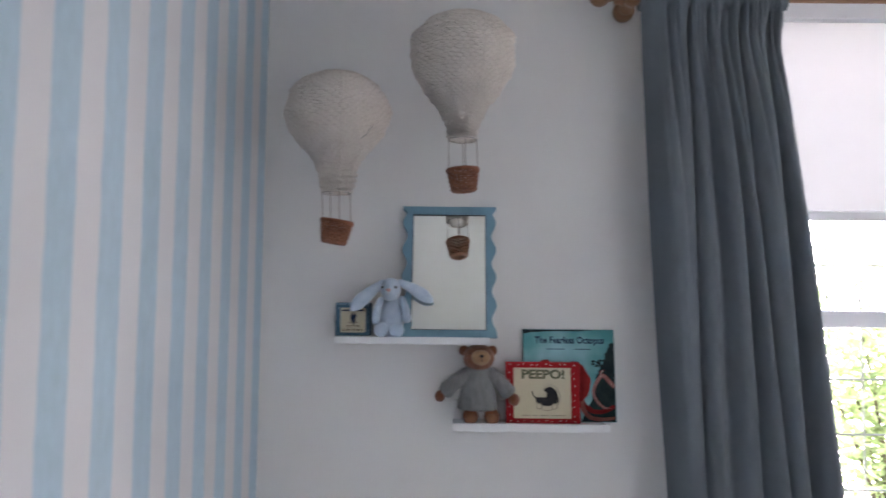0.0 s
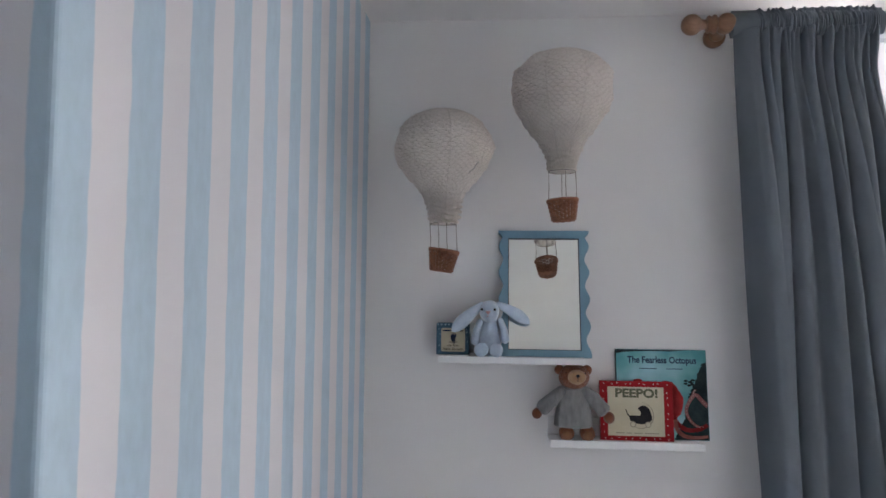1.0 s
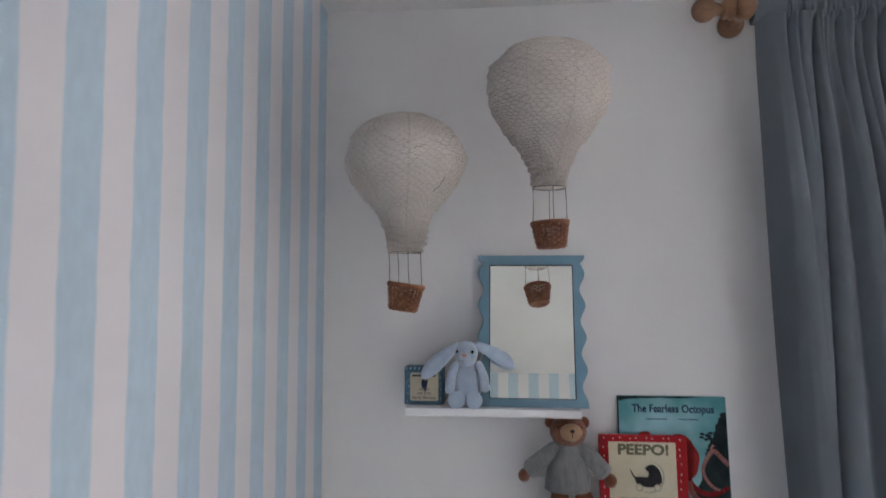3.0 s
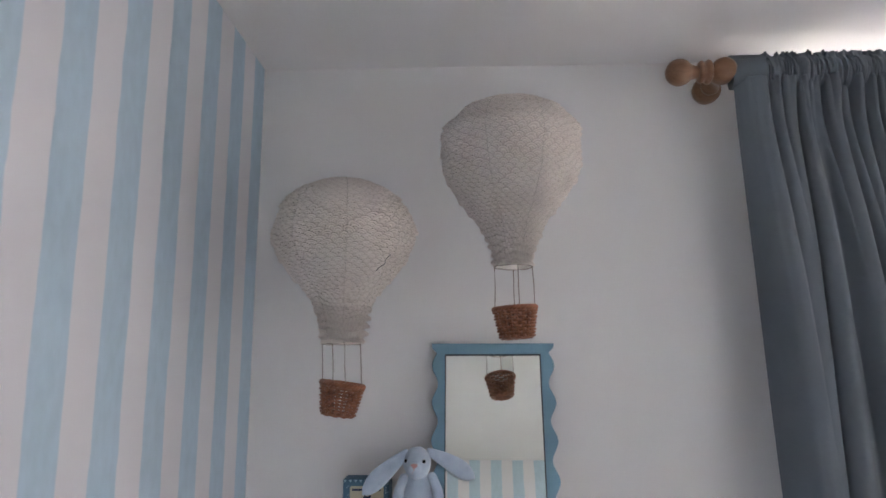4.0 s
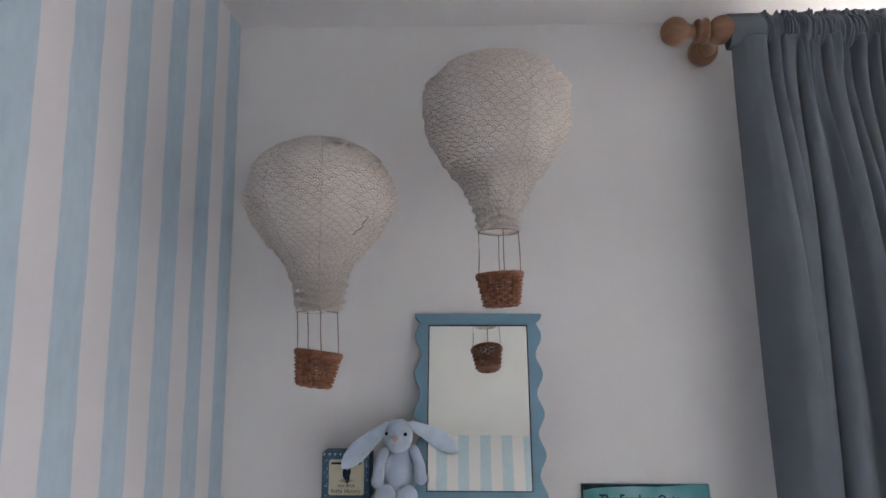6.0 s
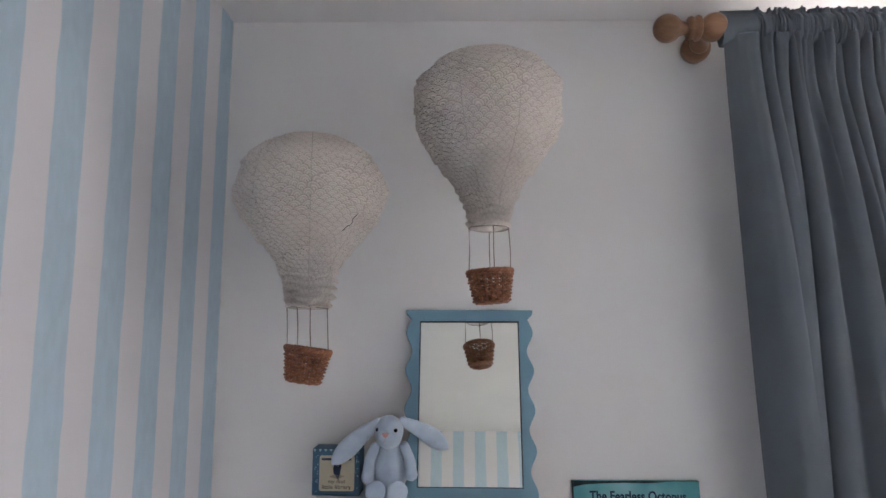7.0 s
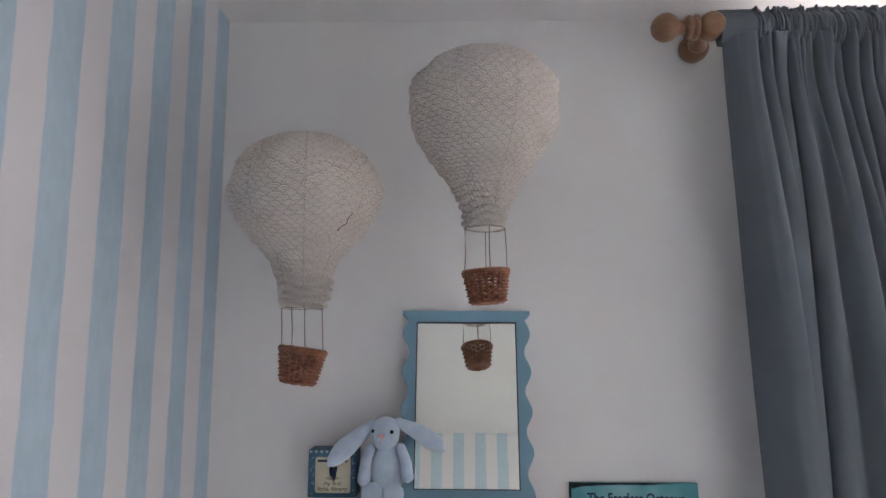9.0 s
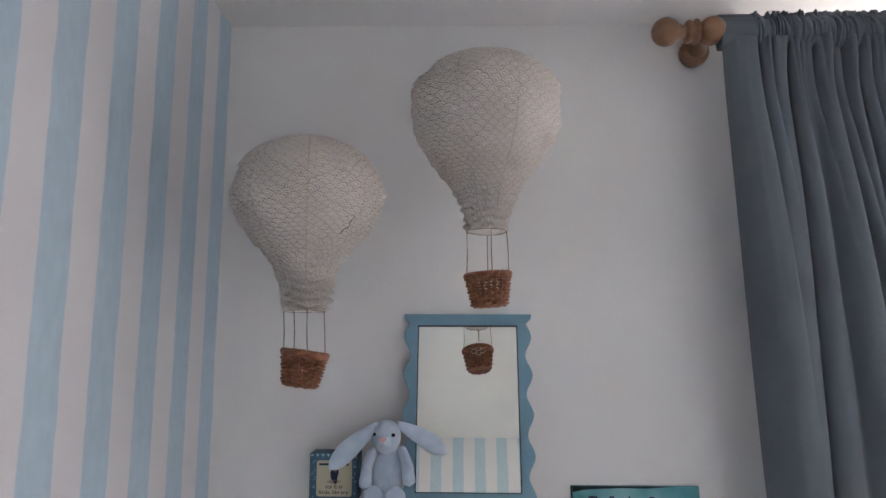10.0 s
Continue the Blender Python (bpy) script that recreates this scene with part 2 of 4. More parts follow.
for matt in (curtain_cloth, knit, bear_fur, bear_tan, bear_sole, bunny_fur, card_red, card_cream, card_blue, teal_cover, ink_dark, ink_navy, print_rock, print_pink, print_redder):
    matt.node_tree.nodes["Principled BSDF"].inputs["Specular IOR Level"].default_value = 0.15


def pane_glass():
    m, n, l, b = shader("clear_glass")
    b.inputs["Transmission Weight"].default_value = 1.0
    b.inputs["Roughness"].default_value = 0.0
    b.inputs["IOR"].default_value = 1.05
    b.inputs["Base Color"].default_value = (0.98, 1, 0.99, 1)
    return m


def silver():
    m, n, l, b = shader("mirror_silver")
    b.inputs["Metallic"].default_value = 1.0
    b.inputs["Roughness"].default_value = 0.0
    b.inputs["Base Color"].default_value = (0.88, 0.91, 0.87, 1)
    return m


def blind_cloth():
    """White roller-blind cloth that lets some daylight through."""
    m, n, l, b = shader("white_blind_cloth")
    co = n.new("ShaderNodeTexCoord")
    t = add(n, "ShaderNodeTexNoise", Scale=600.0, Detail=2.0)
    l.new(co.outputs["Object"], t.inputs["Vector"])
    l.new(blend(n, l, t.outputs["Fac"], (0.80, 0.80, 0.82), (0.86, 0.86, 0.88)), b.inputs["Base Color"])
    b.inputs["Roughness"].default_value = 0.9
    tr = add(n, "ShaderNodeBsdfTranslucent", Color=(0.105, 0.105, 0.110, 1))
    mix = add(n, "ShaderNodeMixShader", Fac=0.5)
    l.new(b.outputs[0], mix.inputs[1])
    l.new(tr.outputs[0], mix.inputs[2])
    l.new(mix.outputs[0], n["Material Output"].inputs["Surface"])
    return m


glass_mat, silver_mat, blind_mat = pane_glass(), silver(), blind_cloth()


# ---- building helpers ----
def part(name, bm, material, parent=None, label="", smooth=False):
    """Links a bmesh as one mesh object under a thing or a part."""
    me = bpy.data.meshes.new(name)
    bm.normal_update()
    bm.to_mesh(me)
    bm.free()
    for m in material if isinstance(material, (list, tuple)) else [material]:
        me.materials.append(m)
    if smooth:
        me.polygons.foreach_set("use_smooth", [True] * len(me.polygons))
    ob = new(name, me)
    if parent is not None:
        ob.parent = parent
    if label:
        tagged(ob, label)
    return ob


def base(name, at=(0, 0, 0), turn=(0, 0, 0)):
    ob = new(name)
    ob.empty_display_size = 0.05
    ob.matrix_basis = pose(*at, *turn)
    return ob


def box(bm, lo, hi, bevel=0.0, m=None):
    c = [(a + b) / 2 for a, b in zip(lo, hi)]
    d = [b - a for a, b in zip(lo, hi)]
    made = bmesh.ops.create_cube(bm, size=1.0, matrix=Matrix.LocRotScale(c, None, d))["verts"]
    if bevel:
        edges = list({e for v in made for e in v.link_edges})
        out = bmesh.ops.bevel(bm, geom=edges, offset=bevel, segments=2, profile=0.5, affect="EDGES")
        made = list({v for f in out["faces"] for v in f.verts} | {v for v in made if v.is_valid})
    if m is not None:
        bmesh.ops.transform(bm, matrix=m, verts=made)
    return bm


def boxed(lo, hi, bevel=0.0):
    return box(bmesh.new(), lo, hi, bevel)


def ball(bm, at, size, turn=(0, 0, 0), u=20, v=14, fuzz=0.0):
    m = pose(*at, *turn) @ Matrix.Diagonal((*size, 1))
    made = bmesh.ops.create_uvsphere(bm, u_segments=u, v_segments=v, radius=1.0, matrix=m)["verts"]
    if fuzz:
        c = Vector(at)
        for p in made:
            d = (p.co - c).normalized()
            p.co += d * fuzz * (noise.noise(p.co * 90) + 0.6 * noise.noise(p.co * 230))
    return bm


def rod(bm, a, b, r, seg=8, r2=None):
    a, b = Vector(a), Vector(b)
    d = b - a
    m = Matrix.Translation((a + b) / 2) @ d.to_track_quat("Z", "Y").to_matrix().to_4x4()
    bmesh.ops.create_cone(bm, cap_ends=True, segments=seg, radius1=r, radius2=r if r2 is None else r2, depth=d.length, matrix=m)
    return bm


def tube(bm, points, radii, seg=8, closed=False):
    """A round tube along points."""
    pts = [Vector(p) for p in points]
    n = len(pts)
    rings = []
    for i, p in enumerate(pts):
        a = pts[(i - 1) % n] if closed or i else p
        b = pts[(i + 1) % n] if closed or i < n - 1 else p
        q = (b - a).normalized().to_track_quat("Z", "Y")
        r = radii[i] if isinstance(radii, (list, tuple)) else radii
        rings.append([bm.verts.new(p + q @ Vector((r * math.cos(2 * math.pi * k / seg), r * math.sin(2 * math.pi * k / seg), 0))) for k in range(seg)])
    for i in range(n if closed else n - 1):
        one, two = rings[i], rings[(i + 1) % n]
        for k in range(seg):
            bm.faces.new((one[k], one[(k + 1) % seg], two[(k + 1) % seg], two[k]))
    if not closed:
        bm.faces.new(rings[0][::-1])
        bm.faces.new(rings[-1])
    return bm


def turned(bm, profile, m, seg=28):
    """A turned form: profile of (height, radius) about the local z axis, laid by m."""
    rings = [[bm.verts.new(m @ Vector((r * math.cos(2 * math.pi * k / seg), r * math.sin(2 * math.pi * k / seg), h))) for k in range(seg)] for h, r in profile]
    for one, two in zip(rings, rings[1:]):
        for k in range(seg):
            bm.faces.new((one[k], one[(k + 1) % seg], two[(k + 1) % seg], two[k]))
    bm.faces.new(rings[0][::-1])
    bm.faces.new(rings[-1])
    bmesh.ops.recalc_face_normals(bm, faces=bm.faces)
    return bm


def plate(outline, thick, bm=None, y=0.0):
    """A flat plate in the local xz plane, its face towards -y at y, thick behind it."""
    bm = bm or bmesh.new()
    front = [bm.verts.new((x, y, z)) for x, z in outline]
    back = [bm.verts.new((x, y + thick, z)) for x, z in outline]
    f1, f2 = bm.faces.new(front), bm.faces.new(back[::-1])
    n = len(front)
    sides = [bm.faces.new((front[i], back[i], back[(i + 1) % n], front[(i + 1) % n])) for i in range(n)]
    bmesh.ops.recalc_face_normals(bm, faces=[f1, f2, *sides])
    return bm


def disc(cx, cz, rx, rz, n=28, wob=0.0, seed=0.0):
    pts = []
    for k in range(n):
        a = 2 * math.pi * k / n
        r = 1 + wob * noise.noise(Vector((math.cos(a) * 1.7 + seed, math.sin(a) * 1.7, seed)))
        pts.append((cx + rx * r * math.cos(a), cz + rz * r * math.sin(a)))
    return pts


def rect(x0, z0, x1, z1):
    return [(x0, z0), (x1, z0), (x1, z1), (x0, z1)]


def lettering(name, text, size, at, material, parent, width=None, shear=0.0, bold=0.0):
    """Raised print in the built-in font on a plate that faces -y; at is the middle of the line."""
    cu = bpy.data.curves.new(name, "FONT")
    cu.body, cu.size, cu.align_x, cu.align_y, cu.extrude, cu.resolution_u, cu.shear, cu.offset = text, size, "CENTER", "CENTER", 0.00015, 3, shear, bold
    tmp = new(name + "_curve", cu)
    bpy.context.view_layer.update()
    me = bpy.data.meshes.new_from_object(tmp.evaluated_get(bpy.context.evaluated_depsgraph_get()))
    bpy.data.objects.remove(tmp)
    me.transform(Matrix.Rotation(radians(90), 4, "X"))
    xs = [v.co.x for v in me.vertices]
    k = width / (max(xs) - min(xs)) if width else 1.0
    me.transform(Matrix.Translation(at) @ Matrix.Diagonal((k, 1, 1, 1)))
    me.materials.clear()
    me.materials.append(material)
    ob = new(name, me)
    ob.parent = parent
    return ob


# ---- the room ----
NORTH, WEST, EAST, SOUTH, TOP = 1.70, -0.30, 3.05, -1.05, 2.40
ALCOVE, BREAST = -2.4, 0.381
WX0, WX1, WZ0, WZ1, OUT = 0.785, 2.75, 0.95, 2.372, 1.98

bm = bmesh.new()
box(bm, (ALCOVE - 0.15, NORTH, 0), (WX0, OUT, 2.6))
box(bm, (WX1, NORTH, 0), (EAST + 0.15, OUT, 2.6))
box(bm, (WX0, NORTH, 0), (WX1, OUT, WZ0))
box(bm, (WX0, NORTH, WZ1), (WX1, OUT, 2.6))
tagged(part("wall_north", bm, wall_paint), "plain white painted wall with a window opening", "wall", kind="structure")

bm = boxed((ALCOVE, BREAST, 0), (WEST, NORTH, TOP))
bmesh.ops.bevel(bm, geom=[e for e in bm.edges if all(abs(v.co.x - WEST) < 1e-4 and abs(v.co.y - BREAST) < 1e-4 for v in e.verts)], offset=0.006, segments=3, profile=0.5, affect="EDGES")
bm.normal_update()
for f in bm.faces:
    f.material_index = 1 if f.normal.y < -0.8 else 0
tagged(part("wall_west", bm, [stripes_y, stripes_x]), "projecting wall papered in broad blue and white stripes", "wall", kind="structure")
bm = boxed((ALCOVE - 0.15, SOUTH, 0), (ALCOVE, NORTH, 2.6))
tagged(part("wall_alcove", bm, stripes_y), "recessed wall papered in blue and white stripes", "wall", kind="structure")
bm = boxed((ALCOVE - 0.15, SOUTH - 0.15, 0), (EAST + 0.15, SOUTH, 2.6))
tagged(part("wall_south", bm, stripes_south), "wall papered in broad blue and white stripes", "wall", kind="structure")
bm = boxed((EAST, SOUTH, 0), (EAST + 0.15, NORTH, 2.6))
tagged(part("wall_east", bm, wall_paint), "plain white painted wall", "wall", kind="structure")
bm = boxed((ALCOVE, SOUTH, TOP), (EAST, NORTH, TOP + 0.15))
tagged(part("ceiling", bm, ceiling_paint), "plain white painted ceiling", "ceiling", kind="structure")
bm = boxed((ALCOVE - 0.15, SOUTH - 0.15, -0.15), (EAST + 0.15, OUT, 0))
tagged(part("floor", bm, carpet), "plain pale cream carpeted floor", "floor", kind="structure")


# ---- window ----
def window():
    w = tagged(base("window_1"), "white window with leaded clear glass and a transom", "window", kind="structure")
    y0, y1 = 1.775, 1.835
    f = 0.055
    mid = 1.61
    for name, lo, hi in (
        ("window_frame", (WX0, y0, WZ0), (WX0 + f, y1, WZ1)),
        ("window_frame", (WX1 - f, y0, WZ0), (WX1, y1, WZ1)),
        ("window_frame", (WX0 + f, y0, WZ1 - f), (WX1 - f, y1, WZ1)),
        ("window_frame", (WX0 + f, y0, WZ0), (WX1 - f, y1, WZ0 + f)),
        ("mullion", (mid + 0.12, y0, WZ0 + f), (mid + 0.175, y1, WZ1 - f)),
    ):
        part(name, boxed(lo, hi, 0.004), upvc, w)
    for x0, x1 in ((WX0 + f, mid + 0.12), (mid + 0.175, WX1 - f)):
        t = part("transom", boxed((x0, y0 - 0.006, 1.499), (x1, y1, 1.545), 0.004), upvc, w)
        part("transom_bead", boxed((x0, y0 - 0.012, 1.533), (x1, y0 - 0.008, 1.539)), upvc, t)
        for z0, z1 in ((WZ0 + f, 1.499), (1.545, WZ1 - f)):
            pane = part("pane", boxed((x0, 1.803, z0), (x1, 1.807, z1)), glass_mat, w)
            pane.visible_shadow = False
            z = 1.668 if z0 > 1.5 else 1.358
            step = 0.148
            while z - step > z0 + 0.03:
                z -= step
            while z < z1 - 0.02:
                part("lead_strip", boxed((x0, 1.800, z - 0.0025), (x1, 1.8025, z + 0.0025)), lead, pane)
                z += step
            x = 1.226 - 5 * 0.0905
            while x < x1 - 0.02:
                if x > x0 + 0.02:
                    part("lead_strip", boxed((x - 0.0025, 1.7975, z0), (x + 0.0025, 1.7995, z1)), lead, pane)
                x += 0.0905
    part("window_sill", boxed((WX0 - 0.0, NORTH - 0.03, WZ0 - 0.001), (WX1, y0, WZ0 + 0.022), 0.004), upvc, w)


window()


def blind():
    b = tagged(base("roller_blind", (WX0 + 0.235, 1.735, WZ1)), "white roller blind, half lowered in the window", "blind")
    L = WX1 - WX0 - 0.245
    bm = bmesh.new()
    cols = 40
    lo = [bm.verts.new((L * i / cols, 0.0012 * noise.noise(Vector((i * 0.3, 0, 0))), -0.572)) for i in range(cols + 1)]
    hi = [bm.verts.new((L * i / cols, 0.0, -0.03)) for i in range(cols + 1)]
    for i in range(cols):
        bm.faces.new((lo[i], lo[i + 1], hi[i + 1], hi[i]))
    part("blind_cloth", bm, blind_mat, b)
    part("bottom_bar", boxed((0, -0.007, -0.588), (L, 0.007, -0.562), 0.004), upvc, b)
    bm = rod(bmesh.new(), (0, 0.004, -0.028), (L, 0.004, -0.028), 0.019, 16)
    part("roller", bm, upvc, b, smooth=True)
    part("head_cover", boxed((0, -0.028, -0.046), (L, -0.022, -0.001), 0.002), upvc, b)


blind()

# ---- curtain pole ----
PY, PZ = 1.595, 2.331


def curtain_pole():
    p = tagged(base("curtain_pole", (0.003, PY, PZ)), "varnished wooden curtain pole with turned ball finial", "curtain pole")
    along = Matrix.Rotation(radians(90), 4, "Y")
    part("rod", rod(bmesh.new(), (0.628, 0, 0), (2.94, 0, 0), 0.0130, 20), pine, p, smooth=True)
    prof = [(0.0, 0.002)] + [(0.0268 - 0.0268 * math.cos(a), 0.0268 * math.sin(a)) for a in [0.2 + k * 0.21 for k in range(12)]]
    prof += [(0.055, 0.0135), (0.060, 0.012), (0.066, 0.0125), (0.070, 0.017)]
    fin = part("finial", turned(bmesh.new(), prof, Matrix.Translation((0.5295, 0, 0)) @ along), pine, p, smooth=True)
    ring = [(0.0, 0.012), (0.002, 0.020), (0.006, 0.0225), (0.010, 0.0205), (0.0125, 0.0195), (0.015, 0.0215), (0.019, 0.0245), (0.023, 0.0235), (0.026, 0.018), (0.028, 0.014)]
    part("collar", turned(bmesh.new(), ring, Matrix.Translation((0.592, 0, 0)) @ along), pine, fin, smooth=True)
    for x in (0.640, 2.90):
        out = Matrix.Translation((x, 0, 0)) @ Matrix.Rotation(radians(-90), 4, "X")
        br = part("bracket", turned(bmesh.new(), [(-0.027, 0.004), (-0.026, 0.015), (-0.021, 0.0215), (-0.012, 0.0245), (0.006, 0.0245), (0.016, 0.021), (0.026, 0.0155), (0.040, 0.0125), (0.056, 0.0125), (0.064, 0.018), (0.069, 0.0195), (0.074, 0.018)], out), pine, p, smooth=True)
        part("wall_plate", turned(bmesh.new(), [(0.074, 0.014), (0.077, 0.026), (0.083, 0.0285), (0.094, 0.0285), (0.1035, 0.0265)], out), pine, br, smooth=True)


curtain_pole()


# ---- curtain ----
def smooth_step(a, b, x):
    t = min(1.0, max(0.0, (x - a) / (b - a)))
    return t * t * (3 - 2 * t)


def curtain():
    c = tagged(base("curtain", (0.003, PY, 0)), "grey-blue cloth curtain, gathered on a wooden pole, drawn open", "curtain")
    z_top, z_low = 2.312, 0.02
    cols, rows = 560, 150
    # the four lasting creases: place across at four heights below the heading
    drops = (0.0, 0.06, 0.415, 0.73, 0.96)
    creases = ((0.305, 0.290, 0.228, 0.194, 0.172), (0.525, 0.510, 0.490, 0.462, 0.440), (0.655, 0.645, 0.605, 0.600, 0.598), (0.845, 0.825, 0.745, 0.720, 0.708))
    # each hanging panel: depth of its recess, reach of its crest, width of the turn at its crest, how soon it swells
    panels = ((0.000, 0.040, 0.03, 0.8), (-0.030, 0.056, 0.03, 0.45), (0.030, 0.050, 0.04, 1.0), (-0.008, 0.056, 0.03, 0.6), (0.070, 0.040, 0.45, 1.0))
    # short gathers that die out below the heading: place, depth, length
    gathers = ((0.165, 0.026, 0.20), (0.225, 0.016, 0.10), (0.365, 0.026, 0.22), (0.440, 0.018, 0.12), (0.585, 0.022, 0.20), (0.720, 0.026, 0.18), (0.775, 0.016, 0.10), (0.900, 0.028, 0.24), (0.955, 0.016, 0.12))
    bm = bmesh.new()
    uvl = bm.loops.layers.uv.new("UVMap")
    grid = []
    for j in range(rows + 1):
        z = z_top + (z_low - z_top) * (j / rows) ** 1.3
        v = (z_top - z) / 1.206
        left = 0.658 + 0.025 * v + 0.030 * v * v
        right = 1.002 + 0.026 * min(1.0, v * 2.2) + 0.113 * v + 0.022 * max(0.0, min(1.0, (v - 0.4) / 0.6)) - 0.010 * v * v + 0.022 * math.exp(-((z - 2.31) / 0.07) ** 2)
        cuts = [0.0] + [float(np.interp(v, drops, k)) + 0.004 * math.sin(4.3 * z + 2 * i) * min(1, v * 3) for i, k in enumerate(creases)] + [1.0]
        grow = 0.45 + 0.55 * smooth_step(0.0, 0.45, v)
        row = []
        for i in range(cols + 1):
            u = i / cols
            k = next(n for n in range(5) if u <= cuts[n + 1])
            q = (u - cuts[k]) / (cuts[k + 1] - cuts[k])
            deep, crest, turn, swell = panels[k]
            # from the recess out to the crest, then sharply back
            rise = math.sin(0.5 * math.pi * min(1.0, q / (1 - turn)) ** swell)
            y = deep + (-crest - deep) * rise
            after = panels[k + 1][0] if k < 4 else 0.060
            if q > 1 - turn:
                y += (after + crest) * smooth_step(1 - turn, 1.0, q) ** (0.8 if k < 4 else 1.2)
            y *= grow
            lean = 0.010 * grow * math.exp(-((1 - q) / (turn + 0.05)) ** 2) * (1.0 if k < 4 else 0.0)
            if k == 0:
                y += 0.012 * min(1.0, v * 5) * (1 - smooth_step(0.0, 0.10, u)) - 0.010 * math.sin(math.pi * q) * grow
            if k == 1:
                y += 0.034 * math.exp(-((q - 0.58) / 0.17) ** 2) * grow
            for n, (a, d, length) in enumerate(gathers):
                g = (u - a - 0.02 * v) / (0.013 + 0.05 * v)
                y += 1.7 * d * math.exp(-v / length) * math.exp(-abs(g) * (2.5 if g < 0 else 0.8))
            # the tight slit where two folds meet
            for n in range(1, 5):
                q = u - cuts[n]
                y += (0.110, 0.070, 0.090, 0.080)[n - 1] * (math.exp(q / 0.004) if q < 0 else math.exp(-q / 0.012))
            flat = smooth_step(0.13, 0.19, u)
            y += 0.0045 * flat * math.exp(-v * 22) * math.sin(2 * math.pi * (27 * u + 0.8 * noise.noise(Vector((u * 14, 0.3, 0)))))
            y += 0.005 * noise.noise(Vector((u * 6, z * 1.8, 3.0))) * min(1, v * 3) + 0.0012 * noise.noise(Vector((u * 34, z * 8, 1.0)))
            y -= 0.006 + 0.014 * smooth_step(0.0, 0.25, v)
            room = 0.032 + 0.050 * smooth_step(0.02, 0.45, v)
            if y > 0:
                y = room * math.tanh(y / room)
            row.append(bm.verts.new((left + (right - left) * u + lean, y, z)))
        grid.append(row)
    for j in range(rows):
        for i in range(cols):
            f = bm.faces.new((grid[j + 1][i], grid[j + 1][i + 1], grid[j][i + 1], grid[j][i]))
            for lp, (a, b) in zip(f.loops, ((i, j + 1), (i + 1, j + 1), (i + 1, j), (i, j))):
                lp[uvl].uv = (a / cols * 0.9, -grid[b][0].co.z)
    d = part("drape", bm, curtain_cloth, c, smooth=True)
    sol = d.modifiers.new("thickness", "SOLIDIFY")
    sol.thickness, sol.offset = 0.0022, 1.0

    # gathered heading round the pole: puffed folds between narrow creases, a frill on top
    bm = bmesh.new()
    uvl = bm.loops.layers.uv.new("UVMap")
    cols = 900
    prof = [(-0.004, -0.036), (-0.0105, -0.033), (-0.0165, -0.0255), (-0.0205, -0.016), (-0.0225, -0.005), (-0.0215, 0.006), (-0.0175, 0.0150), (-0.0115, 0.0205), (-0.0065, 0.0255), (-0.0040, 0.0310), (-0.0025, 0.0365),
            (0.0020, 0.0365), (0.0040, 0.0300), (0.0080, 0.0225), (0.0165, 0.014), (0.0205, 0.002), (0.0195, -0.012), (0.014, -0.026), (0.010, -0.034)]
    rings = []
    for i in range(cols + 1):
        u = i / cols
        flat = smooth_step(0.15, 0.20, u) * min(1.0, max(0.05, (0.97 - u) / 0.04))
        x = 0.655 + 0.366 * u
        ring = []
        for k, (py, pz) in enumerate(prof):
            slant = (0.5 + 1.6 * noise.noise(Vector((u * 11, 4.0, 0)))) * pz * 55 + 0.7 * noise.noise(Vector((u * 30, pz * 45, 5.0)))
            ph = math.pi * (26 * u + 2.2 * noise.noise(Vector((u * 17, 0.3, 0)))) + slant
            ph2 = math.pi * (47 * u + 1.4 * noise.noise(Vector((u * 23, 7.3, 0)))) - 1.3 * slant
            puff = 0.62 * abs(math.sin(ph)) ** 0.65 + 0.38 * abs(math.sin(ph2)) ** 0.7 - 0.55
            pinch = 0.45 + 0.55 * math.sin(math.pi * min(1.0, max(0.0, (pz + 0.036) / 0.062)))
            frill = smooth_step(0.020, 0.034, pz)
            out = flat * (0.0110 * puff * pinch)
            n_len = max(1e-4, math.hypot(py, pz))
            wave = flat * frill * (0.0050 * math.sin(ph * 1.0 + 0.6) + 0.0035 * math.sin(2 * ph2))
            ring.append(bm.verts.new((
                x + flat * (0.0022 * math.cos(2 * ph) * (0.4 + frill)) + flat * 0.0015 * noise.noise(Vector((u * 50, pz * 70, 1.0))),
                py + py / n_len * out + wave + 0.0012 * noise.noise(Vector((u * 9, pz * 40, 0))),
                pz + pz / n_len * out * (1 - frill) + flat * frill * (0.0060 * noise.noise(Vector((u * 42, 9.0, 0))) + 0.0040 * puff) - 0.003 * (1 - flat) * frill)))
        rings.append(ring)
    n = len(prof)
    for i in range(cols):
        for k in range(n - 1):
            f = bm.faces.new((rings[i][k], rings[i + 1][k], rings[i + 1][k + 1], rings[i][k + 1]))
            for lp, (a, b) in zip(f.loops, ((i, k), (i + 1, k), (i + 1, k + 1), (i, k + 1))):
                lp[uvl].uv = (a / cols * 0.9, b * 0.008)
    bm.faces.new(rings[0][::-1])
    h = part("heading", bm, curtain_cloth, c, "tightly gathered heading with a ruffled top edge", smooth=True)
    for v in h.data.vertices:
        v.co.z += PZ
    sol = h.modifiers.new("thickness", "SOLIDIFY")
    sol.thickness, sol.offset = 0.0014, -1.0


curtain()


